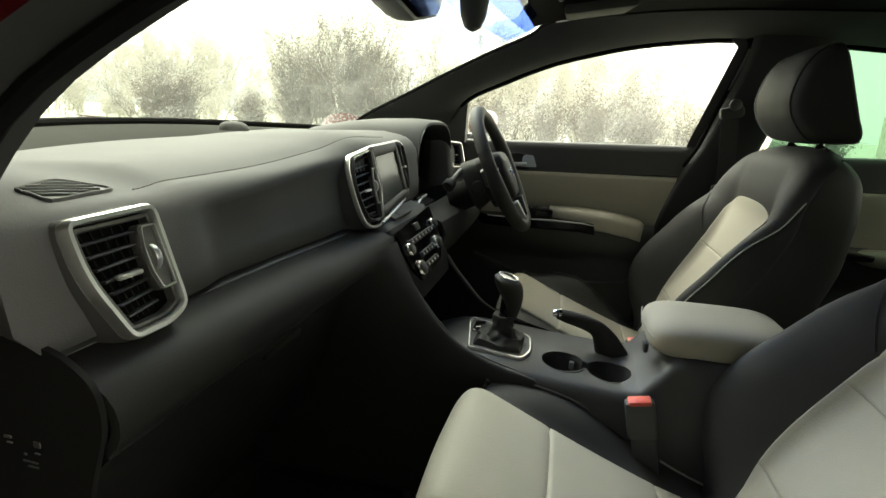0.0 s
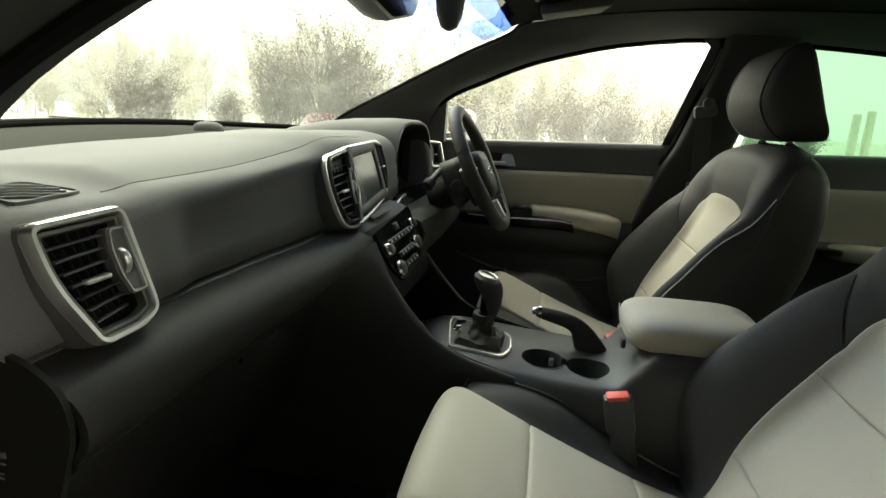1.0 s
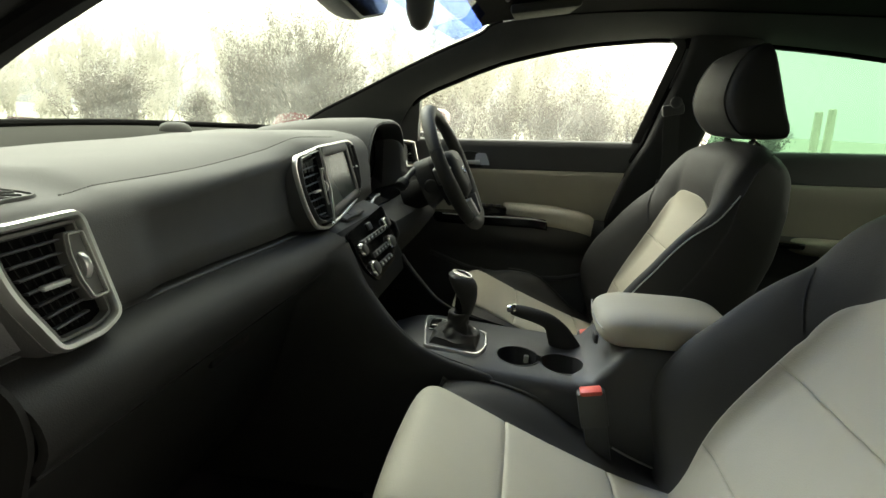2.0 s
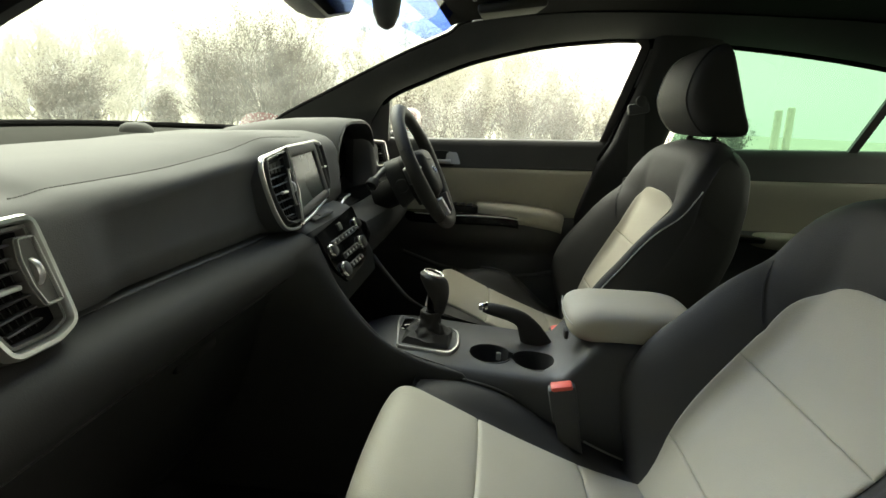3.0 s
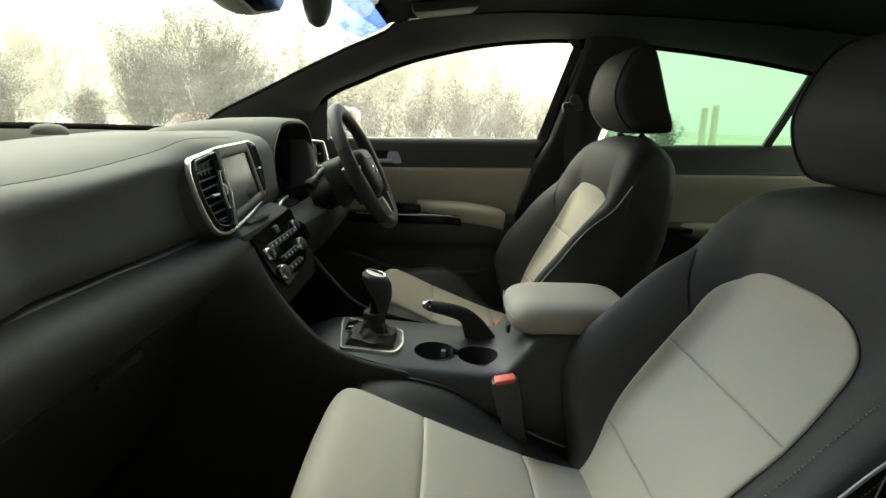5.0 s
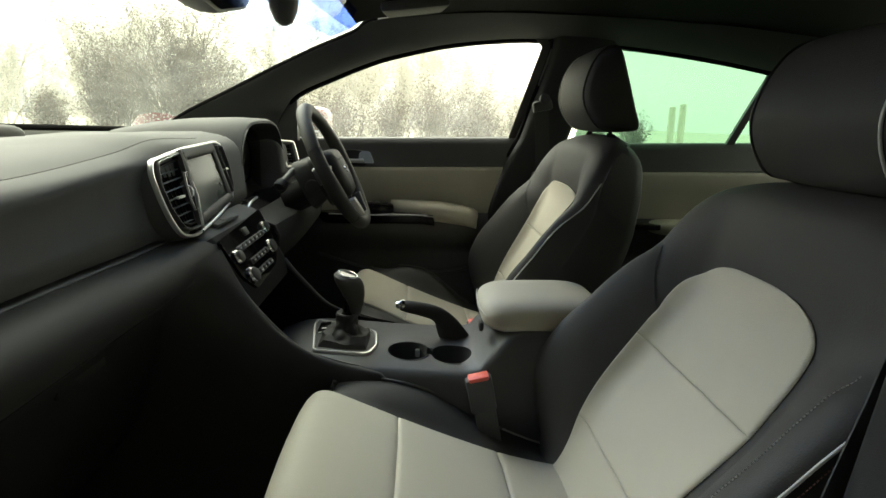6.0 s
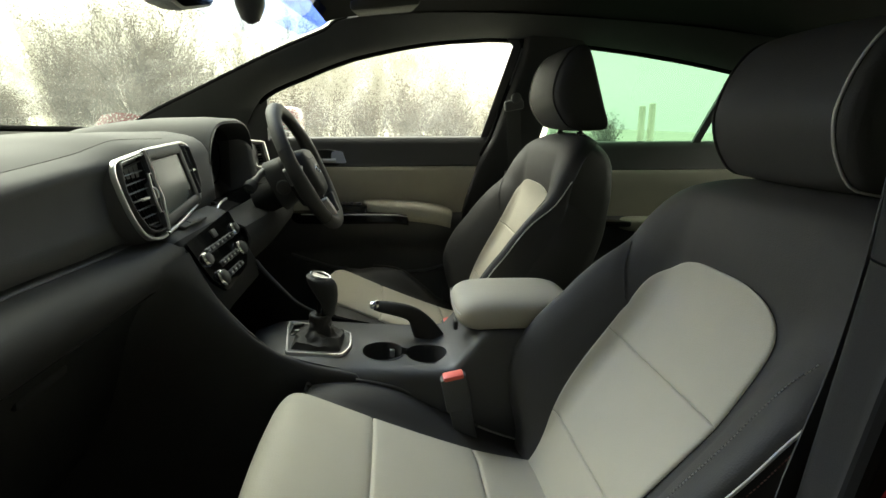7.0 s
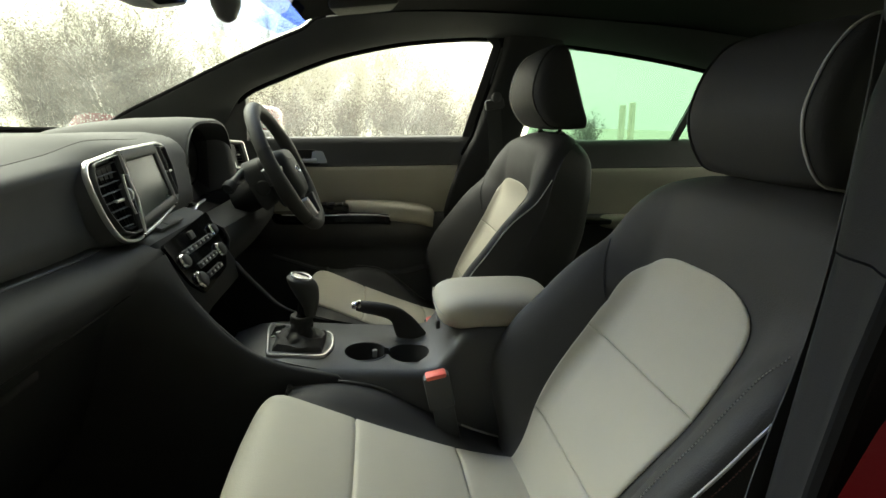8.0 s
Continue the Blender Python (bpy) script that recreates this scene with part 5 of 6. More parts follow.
# outer side of the passenger backrest: contrast stitching and airbag seam
st, at, front, width = P_SEAT
bm = bmesh.new()
for i in range(84):
    s = 0.02 + i * 0.0046
    y = -0.203 + 0.02 * s
    bm = join(bm, tube([at(s, y, front(s, y) + 0.001), at(s + 0.0026, y, front(s + 0.0026, y) + 0.001)], 0.0009, sides=4))
tagged(part("contrast_stitching", bm, THREAD, st, "row of pale stitches"), kind="stuff")
bm = bmesh.new()
for i in range(56):
    s = 0.10 + i * 0.0046
    bm = join(bm, tube([at(s, -0.2485, front(s, -0.2485) + 0.0008), at(s + 0.0028, -0.2485, front(s + 0.0028, -0.2485) + 0.0008)], 0.0008, sides=4))
tagged(part("airbag_stitching", bm, material("dull_red_thread", (0.20, 0.09, 0.075), 0.8), st, "row of dull red stitches"), kind="stuff")

# buckles
for cy, s, x, z in ((-0.160, -1, 0.461, 0.706), (0.160, 1, 0.494, 0.684)):
    bk = thing("belt_buckle", (x + 0.03, cy, 0.60), "black seat belt buckle with a red release button", "seat belt buckle", "belt buckles")
    t = Matrix.Rotation(radians(-13), 3, "Y")
    part("stalk", box((x + 0.020, cy, z - 0.088), (0.040, 0.018, 0.11), 0.004, t), TRIM, bk)
    part("housing", box((x + 0.007, cy, z - 0.036), (0.048, 0.024, 0.068), 0.005, t), TRIM, bk)
    part("button", box((x, cy, z - 0.004), (0.038, 0.0250, 0.010), 0.004, t), RED_BUTTON, bk, "red release button")

# ---- steering wheel ----
sw = thing("steering_wheel", (0.14, 0.36, 1.02), "black leather three-spoke steering wheel with silver accents", "steering wheel")
WC, WA = Vector((0.128, 0.362, 1.018)), radians(27)
WU, WN = Vector((-math.sin(WA), 0, math.cos(WA))), Vector((math.cos(WA), 0, math.sin(WA)))
WY = Vector((0, 1, 0))


def rim(w, r=0.158, d=0.0):
    return WC + r * (math.cos(w) * WY + math.sin(w) * WU) + WN * d


ws_ = [2 * math.pi * k / 72 for k in range(72)]
part("rim", tube([rim(w) for w in ws_], [0.0163 + 0.0024 * (math.cos(2 * w - 0.6) ** 6) for w in ws_], True, 14, up=tuple(WN)), BLACK, sw, "leather-bound rim")
for w in (0.35, math.pi - 0.35, -0.9, math.pi + 0.9):
    t = rim(w + 0.01) - rim(w - 0.01)
    part("rim_seam", lathe([(0.0158, -0.0006), (0.0172, 0.0), (0.0158, 0.0006)], rim(w), t, 16), DEEP, sw)
HUB = rounded([(-0.066, 0.062), (0.066, 0.062), (0.080, 0.0), (0.056, -0.072), (-0.056, -0.072), (-0.080, 0.0)], 0.03)


def hubp(a, b, d):
    return WC + WY * a + WU * b + WN * d


rows = [[hubp(a, b - 0.012, d) for a, b in inset(HUB, k)] for k, d in ((-0.002, -0.045), (0.0, -0.010), (0.004, 0.008), (0.012, 0.017), (0.035, 0.022))]
part("airbag_pad", grid(rows, True, True), ROLL, sw)
EMB = [(0.019 * math.cos(2 * math.pi * k / 28), 0.010 * math.sin(2 * math.pi * k / 28)) for k in range(28)]
part("badge_ring", ring_frame(EMB, 0.0025, lambda a, b, h: hubp(a, b - 0.014, h + 0.022), -0.002, 0.002), CHROME, sw, "plain chrome oval badge")
for s in (-1, 1):
    part("spoke", prism(rounded([(s * 0.055, 0.026), (s * 0.152, 0.020), (s * 0.155, -0.020), (s * 0.058, -0.030)], 0.008), lambda a, b: hubp(a, b, -0.006), lambda a, b: hubp(a, b, -0.026)), TRIM, sw)
    pad_ = part("switch_pod", prism(rounded([(s * 0.072, 0.020), (s * 0.110, 0.017), (s * 0.112, -0.018), (s * 0.074, -0.022)], 0.007), lambda a, b: hubp(a, b, -0.001), lambda a, b: hubp(a, b, -0.008)), PIANO, sw, "spoke switch pod")
    part("rocker", box(hubp(s * 0.092, 0.0, 0.001), (0.005, 0.012, 0.022), 0.002), SATIN, pad_, "silver rocker switch")
    part("lower_spoke", prism(rounded([(s * 0.020, -0.045), (s * 0.048, -0.040), (s * 0.060, -0.134), (s * 0.040, -0.142)], 0.008), lambda a, b: hubp(a, b, -0.004), lambda a, b: hubp(a, b, -0.022)), TRIM, sw)
    # near accent is pale, the far one dark: the glint is put into the colour
    part("spoke_accent", prism(rounded([(s * 0.070, -0.088), (s * 0.046, -0.084), (s * 0.022, -0.120), (s * 0.020, -0.138), (s * 0.036, -0.136)], 0.006), lambda a, b: hubp(a, b, 0.018), lambda a, b: hubp(a, b, -0.006)), INK if s < 0 else TRIM, sw, "spoke accent")
# column shroud and stalks
col = thing("steering_column", (0.0, 0.36, 0.97), "black plastic steering column shroud with stalks", "steering column")
rows = []
for t in span(0, 1, 9):
    c = WC + WN * (-0.038 - 0.045 * t) + Vector((0, 0, -0.004 - 0.007 * t))
    ry, rz = lerp(0.066, 0.074, t), lerp(0.056, 0.066, t)
    rows.append([c + WY * (ry * math.copysign(abs(math.cos(w)) ** 0.6, math.cos(w))) + WU * (rz * math.copysign(abs(math.sin(w)) ** 0.6, math.sin(w))) for w in [2 * math.pi * k / 28 for k in range(28)]])
part("shroud", grid(rows, True, True), SHROUD, col, smooth=60)
rows = []
for t in span(0, 1, 5):
    c = WC + WN * (-0.078 - 0.075 * t) + WU * -0.026
    rows.append([c + WY * 0.05 * math.cos(w) + WU * 0.038 * math.sin(w) for w in [2 * math.pi * k / 24 for k in range(24)]])
part("column_neck", grid(rows, True, True), LOWER, col, smooth=60)
for s in (-1, 1):
    arm = [Vector((x, 0.362 + s * y, z)) for x, y, z in ((0.034, 0.045, 1.013), (0.030, 0.066, 1.008), (0.026, 0.084, 1.001), (0.021, 0.104, 0.992), (0.019, 0.112, 0.987))]
    part("stalk", tube(arm, [0.009, 0.0085, 0.0075, 0.0085, 0.0105], sides=12), TRIM, col)
    part("stalk_tip", lathe([(0.0105, 0.0), (0.0145, 0.002), (0.0155, 0.016), (0.0140, 0.021), (0.010, 0.022), (0.009, 0.018), (0.001, 0.018)], arm[-1], arm[-1] - arm[-2], 20), SHROUD, col, "ringed stalk end")
part("ignition", lathe([(0.018, -0.006), (0.019, 0.0), (0.016, 0.004), (0.010, 0.005), (0.002, 0.0045)], WC + WN * -0.062 + WY * -0.069 + WU * -0.018, (0.1, -1, 0.0), 20), SHROUD, col)
rows = []
for y in span(0.14, 0.66, 14):
    k = 1 - ((y - 0.4) / 0.27) ** 2
    rows.append([Vector((x + 0.012 * k, y, z)) for x, z in ((-0.06, 0.915), (0.0, 0.918), (0.026, 0.906), (0.038, 0.88), (0.03, 0.84), (0.0, 0.80), (-0.05, 0.77), (-0.12, 0.76))])
solo("knee_panel", thick(grid(rows), 0.006), SHROUD, "black plastic knee panel under the steering column", "trim panel")

# ---- driver's door ----
def inner_door(nm, x0, x1, label, rear=False):
    d = thing(nm, ((x0 + x1) / 2, 0.74, 0.45), label, "door", kind="structure")
    lift = 0.021 if rear else 0.0    # the waistline climbs towards the rear

    def line(z, t):
        xa, xb = x0, (x1 if rear else table(z, [(0.42, 0.545), (0.66, 0.558), (0.85, 0.585), (1.0, 0.632), (1.08, 0.678)]))
        return lerp(xa, xb, t)
    band = [[Vector((line(z, t), y, z + lift + lerp(-0.017, 0.017, t))) for z, y in ((1.076, 0.775), (1.082, 0.752), (1.078, 0.742), (1.06, 0.735), (1.0, 0.722), (0.990, 0.716))] for t in span(0, 1, 20)]
    part("upper_band", thick(grid(band), -0.006), TRIM, d, "black soft upper door trim", 50)
    mid = [[Vector((line(z, t), y, z + lift + lerp(-0.014, 0.014, t))) for z, y in ((0.990, 0.722), (0.985, 0.714), (0.976, 0.708), (0.93, 0.706), (0.88, 0.708), (0.85, 0.706), (0.82, 0.704))] for t in span(0, 1, 20)]
    part("leather_panel", thick(grid(mid), -0.006), LIGHT, d, "pale grey leather door panel", 50)
    low = [[Vector((line(z, t), y, z + 0.6 * lift + lerp(-0.01, 0.01, t))) for z, y in ((0.835, 0.70), (0.828, 0.672), (0.81, 0.664), (0.77, 0.672), (0.735, 0.690), (0.725, 0.700), (0.70, 0.700), (0.64, 0.690), (0.60, 0.672), (0.55, 0.665), (0.42, 0.69))] for t in span(0, 1, 20)]
    part("lower_panel", thick(grid(low), -0.006), TRIM, d, "black plastic lower door trim", 50)
    return d


fd = inner_door("door_1", -0.16, 0.655, "closed driver door with black and pale grey trim")
# armrest, switches, handle, window
rows = []
for x, zt, w in ((0.255, 0.880, 0.018), (0.27, 0.882, 0.045), (0.33, 0.884, 0.062), (0.42, 0.882, 0.070), (0.50, 0.872, 0.070), (0.535, 0.862, 0.058), (0.548, 0.852, 0.03)):
    rows.append([Vector((x, y, z)) for y, z in ((0.715, zt + 0.004), (0.70 - w * 0.5, zt + 0.003), (0.70 - w * 0.9, zt - 0.004), (0.70 - w, zt - 0.018), (0.70 - w, zt - 0.042), (0.70 - w * 0.85, zt - 0.056), (0.715, zt - 0.058))])
part("armrest", grid(rows, True, True), LIGHT, fd, "pale grey padded door armrest", 60)
rows = []
for x, zt, w in ((0.02, 0.842, 0.03), (0.06, 0.845, 0.058), (0.16, 0.848, 0.072), (0.27, 0.853, 0.076), (0.36, 0.854, 0.076), (0.395, 0.850, 0.074), (0.402, 0.846, 0.06)):
    rows.append([Vector((x, y, z)) for y, z in ((0.715, zt), (0.70 - w * 0.92, zt - 0.001), (0.70 - w, zt - 0.006), (0.70 - w, zt - 0.028), (0.70 - w * 0.9, zt - 0.035), (0.715, zt - 0.035))])
sp = part("switch_panel", grid(rows, True, True), PIANO, fd, "gloss black window switch panel", 40)
part("switch_block", box((0.205, 0.668, 0.860), (0.125, 0.060, 0.032), 0.006), PIANO, sp, "raised gloss black switch block")
for i, x in enumerate((0.165, 0.19, 0.215, 0.24)):
    part("window_switch", box((x, 0.655, 0.878), (0.018, 0.022, 0.010), 0.003, Matrix.Rotation(radians(-8), 3, "Y")), TRIM, sp)
part("switch_trim", tube([(0.06, 0.6405, 0.842), (0.2, 0.6235, 0.8455), (0.36, 0.6225, 0.849), (0.398, 0.6245, 0.845)], 0.0014, sides=6), SATIN, sp, "thin bright line")
# flat dark plate proud of the trim, in place of the recess's shade
part("handle_recess_shade", prism(rounded([(0.03, 1.030), (0.135, 1.044), (0.166, 1.040), (0.178, 1.000), (0.165, 0.992), (0.045, 0.994)], 0.010), lambda a, b: Vector((a, 0.7085, b)), lambda a, b: Vector((a, 0.74, b))), DEEP, fd)
part("door_handle", tube(smooth_line([(0.082, 0.708, 1.0085), (0.11, 0.700, 1.0085), (0.14, 0.697, 1.009), (0.165, 0.697, 1.011)], 4), 0.0052, sides=10, flat=1.3), SATIN, fd, "silver door pull")
part("handle_plate", prism(rounded([(0.151, 1.036), (0.160, 1.041), (0.184, 1.040), (0.199, 1.003), (0.147, 1.002)], [0.004, 0.006, 0.006, 0.005, 0.004]), lambda a, b: Vector((a, 0.694 + 0.25 * (b - 1.0), b)), lambda a, b: Vector((a, 0.710, b))), SILVER, fd, "silver handle paddle")
part("sail_panel", prism([(-0.20, 1.05), (-0.048, 1.065), (-0.045, 1.206), (-0.10, 1.18), (-0.20, 1.12)], lambda a, b: Vector((a, 0.705, b)), lambda a, b: Vector((a, 0.74, b))), TRIM, fd)
part("pocket_lip", tube([(0.02, 0.672, 0.700), (0.15, 0.660, 0.662), (0.30, 0.655, 0.640), (0.46, 0.655, 0.655), (0.53, 0.662, 0.672)], 0.008, sides=8), TRIM, fd)


def pane(name, parent, outline, y0, y1, z0, z1, mat):
    yy = lambda z: lerp(y0, y1, (z - z0) / (z1 - z0))
    sheet = bmesh.new()
    sheet.faces.new([sheet.verts.new((a, yy(b), b)) for a, b in outline])
    return part(name, sheet, mat, parent)


win = [(-0.06, 1.05), (0.66, 1.08), (0.735, 1.38), (0.72, 1.40), (0.59, 1.405), (0.42, 1.385), (0.25, 1.345), (0.08, 1.275), (-0.05, 1.215)]
pane("window_pane", fd, win, 0.765, 0.668, 1.07, 1.40, SIDEGLASS)
# rain beads on the outer face of the pane, thicker towards its foot
BEAD = glass("rain_bead", (0.86, 0.87, 0.82), 0.22)


def beads(n, seed, place, lo, hi):
    rng = random.Random(seed)
    vs, fs = [], []
    for _ in range(n):
        c, e1, e2, up = place(rng)
        r, b = rng.uniform(lo, hi), len(vs)
        for k in range(6):
            w = math.pi * k / 3
            vs.append(c + r * (math.cos(w) * e1 + math.sin(w) * e2 * rng.uniform(0.8, 1.5)))
        vs.append(c + up * r * 0.5)
        fs.extend((b + k, b + (k + 1) % 6, b + 6) for k in range(6))
    return vs, fs


def on_side_pane(rng):
    x, k = rng.uniform(0.0, 0.68), rng.random() ** 2.2
    z = 1.085 + 0.25 * k
    return Vector((x, lerp(0.765, 0.668, (z - 1.07) / 0.33) + 0.001, z)), Vector((1, 0, 0)), Vector((0, -0.28, 0.96)), Vector((0, 0.96, 0.28))


def on_windscreen(rng):
    i, j = rng.random() ** 1.6 * (n_ws - 6), rng.uniform(0.5, 23.4)
    a, b = int(i), int(j)
    p = top_rows[a][b].lerp(top_rows[a][b + 1], j - b).lerp(top_rows[a + 1][b].lerp(top_rows[a + 1][b + 1], j - b), i - a)
    e1 = (top_rows[a][b + 1] - top_rows[a][b]).normalized()
    e2 = (top_rows[a + 1][b] - top_rows[a][b]).normalized()
    up = e2.cross(e1).normalized()
    if up.z < 0:
        up = -up
    return p + up * 0.001, (e1 + 0.5 * e2).normalized() * 0.45, (e2 - 0.4 * e1).normalized() * 2.4, up


vs_, fs_ = beads(3200, 8, on_windscreen, 0.0008, 0.0024)
dw_ = new("rain_streaks", mesh_from("rain_streaks", [v - ORIGIN[screen] for v in vs_], fs_))
dw_.data.materials.append(BEAD)
dw_.parent = screen
tagged(dw_, "clear rain streaks on the glass", kind="stuff")
vs_, fs_ = beads(2600, 3, on_side_pane, 0.0004, 0.0011)
dr_ = new("rain_beads", mesh_from("rain_beads", [v - ORIGIN[fd] for v in vs_], fs_))
dr_.data.materials.append(BEAD)
dr_.parent = fd
tagged(dr_, "clear rain beads on the glass", kind="stuff")
# window frame at the rear edge, to the pillar
part("rear_frame", prism([(0.634, 1.07), (0.664, 1.07), (0.742, 1.375), (0.728, 1.400), (0.690, 1.400), (0.712, 1.380)], lambda a, b: Vector((a, lerp(0.752, 0.655, (b - 1.07) / 0.33), b)), lambda a, b: Vector((a + 0.006, lerp(0.775, 0.675, (b - 1.07) / 0.33), b))), TRIM, fd)
# lighter tube: the glint along the frame edge is put into its colour
part("frame_glint", tube([(0.668, 0.748, 1.08), (0.70, 0.712, 1.20), (0.735, 0.668, 1.34), (0.742, 0.658, 1.375)], 0.004, sides=8), PAD, fd)

# ---- B pillar and belts ----
for side in (1, -1):
    bp = thing("b_pillar_%d" % (1 if side > 0 else 2), (0.72, side * 0.72, 0.5), "black trimmed centre pillar between the doors", "pillar", kind="structure")
    rows = []
    for z, xa, xb, y in ((0.38, 0.53, 0.90, 0.735), (0.66, 0.548, 0.88, 0.725), (0.85, 0.575, 0.86, 0.715), (1.0, 0.622, 0.845, 0.708), (1.10, 0.672, 0.835, 0.70), (1.20, 0.70, 0.86, 0.685), (1.30, 0.728, 0.89, 0.665), (1.38, 0.742, 0.93, 0.645), (1.42, 0.74, 0.95, 0.62)):
        if side < 0:
            rows.append([Vector((lerp(xa, 0.86, u), -yy, z)) for u, yy in ((0.0, 0.757), (0.0, 0.75))])
            continue
        rows.append([Vector((xa, side * (y + 0.03), z)), Vector((xa + 0.004, side * (y + 0.004), z)), Vector((xa + 0.02, side * (y - 0.008), z)), Vector(((xa + xb) / 2, side * (y - 0.014), z)), Vector((xb - 0.02, side * (y - 0.008), z)), Vector((xb - 0.004, side * (y + 0.004), z)), Vector((xb, side * (y + 0.03), z)), Vector(((xa + xb) / 2, side * (y + 0.06), z))])
    if side < 0:    # seen from its front edge: two trim mouldings that meet in a joint
        def edge_row(z):
            xs = table(z, [(0.38, 0.543), (0.66, 0.577), (0.85, 0.603), (1.0, 0.618), (1.07, 0.631), (1.15, 0.640), (1.25, 0.66), (1.38, 0.70), (1.45, 0.72)])
            xm = table(z, [(0.38, 0.60), (0.66, 0.622), (0.85, 0.634), (1.0, 0.646), (1.07, 0.651), (1.15, 0.650), (1.25, 0.668), (1.38, 0.71), (1.45, 0.73)])
            xi = table(z, [(0.38, 0.632), (0.66, 0.640), (0.85, 0.647), (1.0, 0.656), (1.07, 0.660), (1.15, 0.658), (1.25, 0.68), (1.38, 0.73), (1.45, 0.76)])
            return [Vector((x, -y, z)) for x, y in ((xs, 0.757), (lerp(xs, xm, 0.5) - 0.002, 0.742), (xm, 0.725), (lerp(xm, xi, 0.6) - 0.003, 0.705), (xi - 0.002, 0.694), (xi + 0.004, 0.687), (0.85, 0.684), (0.86, 0.75))]
        part("lower_trim", grid([edge_row(z) for z in span(0.38, 1.0695, 14)], True, True), ROLL, bp, smooth=50)
        part("upper_trim", grid([[p + Vector((-0.0006, 0, 0)) for p in edge_row(z)] for z in span(1.0715, 1.44, 12)], True, True), ROLL, bp, smooth=50)
        rows = [edge_row(z) for z in span(0.38, 1.44, 16)]
        part("door_seal", tube([r[0] + Vector((-0.002, -0.005, 0)) for r in rows], 0.006, sides=8), RUBBER, bp, "black rubber door seal")
    else:
        part("pillar_trim", grid(rows, True, True), SHROUD, bp, smooth=50)
        part("door_seal", tube([Vector((r[0].x - 0.002, side * (abs(r[0].y) - 0.008), r[0].z)) for r in rows], 0.007, sides=8), RUBBER, bp, "black rubber door seal")
    if side < 0:
        part("outer_skin", prism([(0.50, 0.38), (0.535, 0.66), (0.56, 0.85), (0.61, 1.0), (0.66, 1.1), (0.80, 1.1), (0.85, 0.9), (0.9, 0.38)], lambda a, b: Vector((a, side * 0.785, b)), lambda a, b: Vector((a + 0.01, side * 0.83, b))), RED_PAINT, bp, "red painted door jamb")
    belt = thing("seat_belt", (0.75, side * 0.68, 0.9), "dark webbing seat belt hanging by the centre pillar", "seat belt", "seat belts")
    x0, y0 = (0.745, 0.672) if side > 0 else (0.690, 0.665)
    pts = smooth_line([(0.722, 0.642, 1.195), (0.734, 0.656, 1.12), (0.746, 0.667, 1.02), (0.736, 0.674, 0.90), (0.705, 0.69, 0.62), (0.70, 0.69, 0.45)] if side > 0 else [(x0 + 0.045, side * (y0 - 0.03), 1.235), (x0 + 0.018, side * (y0 + 0.0), 1.12), (x0 + 0.0, side * (y0 + 0.012), 1.0), (x0 - 0.03, side * (y0 + 0.018), 0.85), (x0 - 0.05, side * (y0 + 0.03), 0.62), (x0 - 0.05, side * (y0 + 0.03), 0.45)], 4)
    rows = [[p + Vector((-0.023, side * 0.0, 0)), p + Vector((0, -side * 0.0012, 0)), p + Vector((0.023, side * 0.0, 0))] for p in pts]
    part("webbing", thick(grid(rows), 0.0014), WEBBING, belt)
    if side > 0:
        x0, y0 = 0.677, 0.662
    part("upper_guide", box((x0 + 0.047, side * (y0 - 0.020), 1.205 if side > 0 else 1.245), (0.062, 0.020, 0.032), 0.007, Matrix.Rotation(radians(-12), 3, "Y")), TRIM, belt)
    part("guide_bolt", lathe([(0.016, 0), (0.016, 0.008), (0.012, 0.012), (0.002, 0.013)], (x0 + 0.05, side * (y0 - 0.028), 1.226 if side > 0 else 1.268), (0, -side, 0), 16), TRIM, belt)
    if side > 0:
        part("tongue", box((0.742, 0.666, 0.985), (0.055, 0.010, 0.026), 0.004), TRIM, belt)

# ---- rear door ----
rd = inner_door("door_2", 0.86, 1.66, "closed rear door with black and pale grey trim", True)
part("switch_panel", box((1.06, 0.668, 0.832), (0.20, 0.07, 0.020), 0.006), PIANO, rd, "gloss black switch panel")
part("armrest", pillow((1.27, 0.672, 0.828), (0.30, 0.085, 0.05), 8, 4), LIGHT, rd, "pale grey padded door armrest")
rwin = [(0.86, 1.07), (1.70, 1.10), (1.70, 1.34), (1.42, 1.36), (1.2, 1.385), (0.95, 1.405), (0.92, 1.40)]
pane("window_pane", rd, rwin, 0.765, 0.66, 1.07, 1.40, REARGLASS)
part("division_bar", prism([(1.385, 1.075), (1.412, 1.075), (1.488, 1.365), (1.462, 1.365)], lambda a, b: Vector((a, lerp(0.75, 0.65, (b - 1.07) / 0.33), b)), lambda a, b: Vector((a, lerp(0.763, 0.662, (b - 1.07) / 0.33), b))), TRIM, rd, "black division bar")

# ---- mirror, visor, roof fittings ----
mi = thing("rear_view_mirror", (0.0, 0.0, 1.36), "black interior mirror on a bracket at the windscreen", "mirror")
MO = rounded([(-0.165, 1.316), (-0.050, 1.304), (0.095, 1.338), (0.125, 1.372), (0.115, 1.398), (-0.160, 1.392), (-0.178, 1.36)], [0.01, 0.012, 0.02, 0.012, 0.01, 0.012, 0.012])
rows = [[Vector((x, a, b)) for a, b in inset(MO, d)] for x, d in ((-0.062, 0.022), (-0.050, 0.008), (-0.030, 0.001), (-0.008, 0.0), (0.002, 0.002), (0.004, 0.006))]
part("housing", grid(rows, True, True), TRIM, mi, smooth=50)
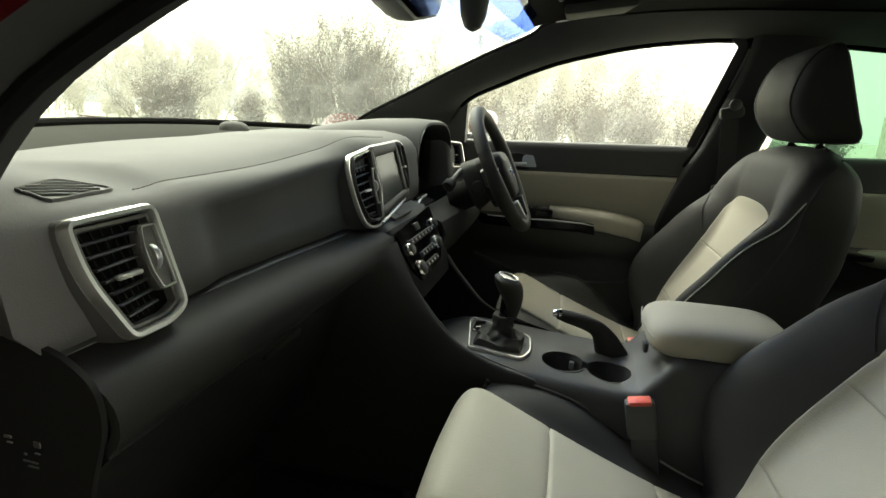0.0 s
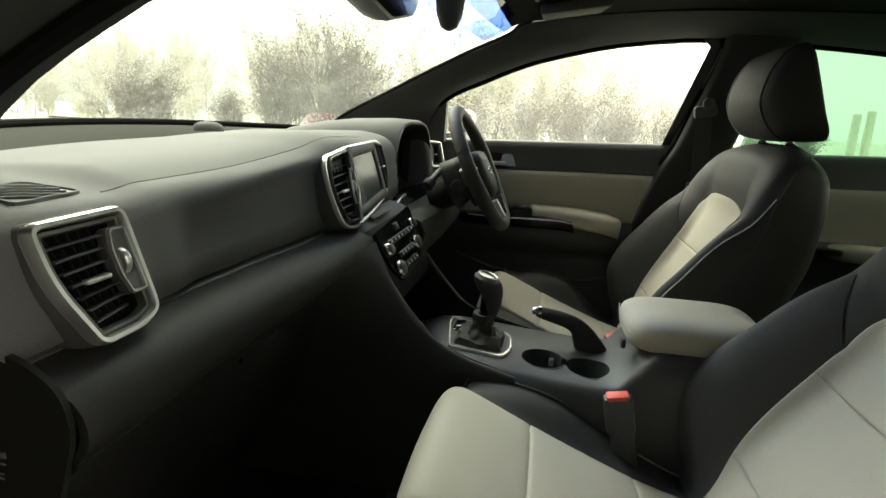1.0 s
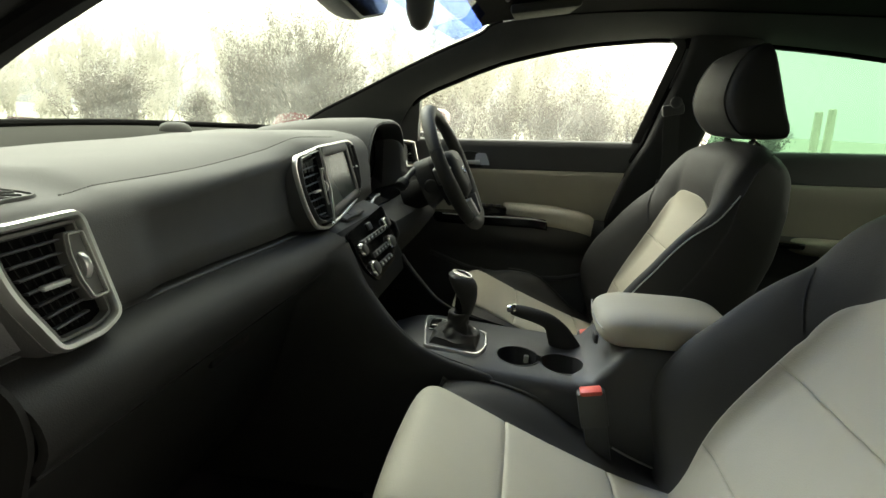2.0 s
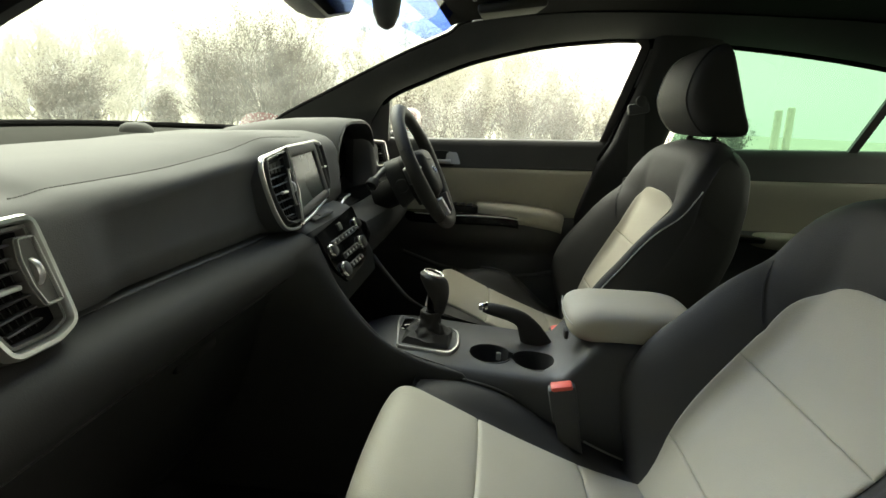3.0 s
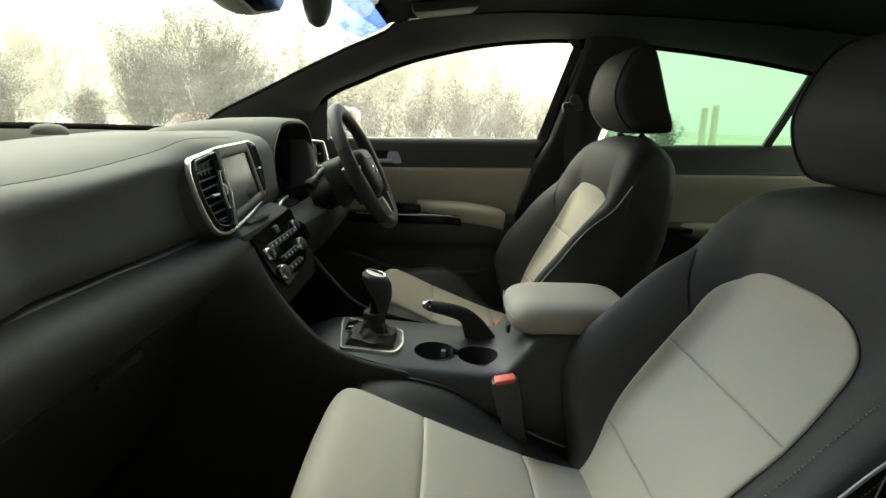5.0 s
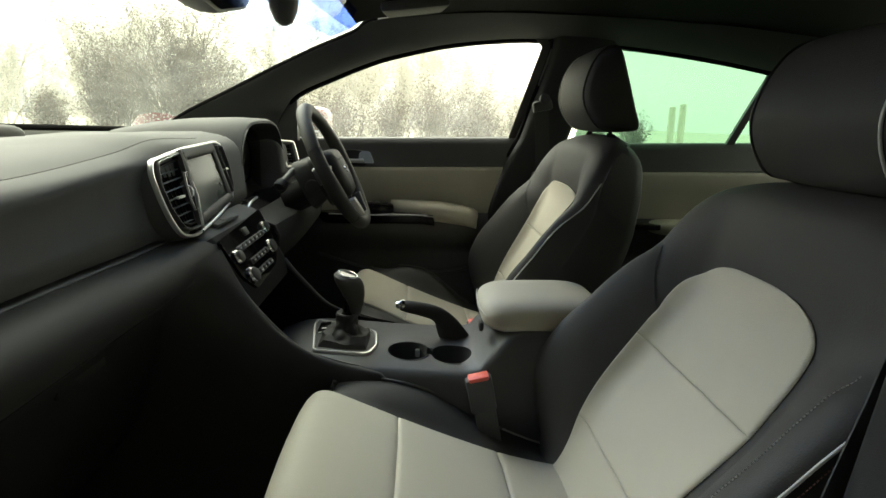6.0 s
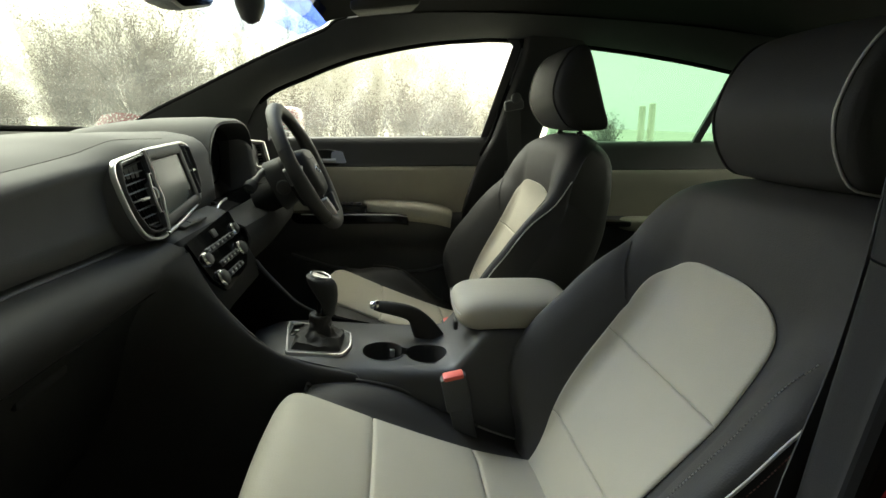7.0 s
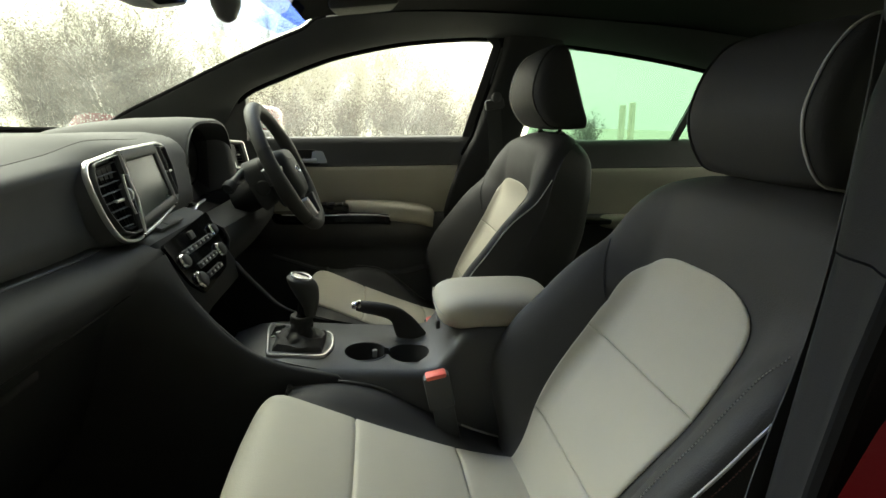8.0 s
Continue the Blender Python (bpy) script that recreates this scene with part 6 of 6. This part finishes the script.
part("mirror_glass", prism(inset(MO, 0.007), lambda a, b: Vector((0.0055, a, b)), lambda a, b: Vector((0.002, a, b))), MIRROR, mi, "mirror glass darkened for the cabin it reflects")
part("sensor_box", grid([[Vector((0.095 + r * math.cos(w) * 0.9, 0.005 + r * 1.1 * math.sin(w), z)) for w in [2 * math.pi * k / 20 for k in range(20)]] for z, r in ((1.42, 0.034), (1.36, 0.031), (1.325, 0.026), (1.306, 0.017), (1.300, 0.006))], True, True), TRIM, mi, "black sensor housing")
part("bracket", box((0.05, -0.01, 1.42), (0.16, 0.05, 0.03), 0.01), TRIM, mi)
vs = thing("sun_visor", (0.3, 0.46, 1.41), "folded-up grey-brown fabric sun visor by the windscreen", "sun visor")
part("flap", box((0.322, 0.40, 1.418), (0.155, 0.32, 0.022), 0.008, Matrix.Rotation(radians(-8), 3, "Y") @ Matrix.Rotation(radians(8), 3, "X")), VISOR, vs)
part("pivot", tube([(0.235, 0.30, 1.428), (0.235, 0.33, 1.424)], 0.006), TRIM, vs)

# driver's door mirror outside
wm = thing("door_mirror", (-0.05, 0.95, 1.1), "rain-beaded dark door mirror outside the driver window", "door mirror")
part("shell", pillow((-0.035, 0.97, 1.125), (0.11, 0.17, 0.105), 8, 3.2), BEADED, wm)
part("arm", box((-0.03, 0.85, 1.075), (0.07, 0.12, 0.04), 0.012), TRIM, wm)

# ---- open passenger door, swung forward ----
od = thing("door_3", (-0.17, -0.88, 0.7), "passenger door standing wide open beside the car", "door", kind="structure")
dv = Vector((-0.42, -0.907, 0)).normalized()


def leafp(a, b, h):
    return Vector((-0.17, -0.90, b)) + dv * a + Vector((-dv.y, dv.x, 0)) * h


part("panel", prism(rounded([(0.0, 0.40), (1.0, 0.42), (1.02, 1.05), (0.0, 1.03)], 0.05), lambda a, b: leafp(a, b, 0.0), lambda a, b: leafp(a, b, 0.09)), TRIM, od, "black door trim panel")
part("window_frame", ring_frame(rounded([(0.02, 1.03), (1.02, 1.05), (0.95, 1.38), (0.62, 1.42), (0.22, 1.25)], 0.04), 0.03, leafp, 0.02, 0.05), TRIM, od)
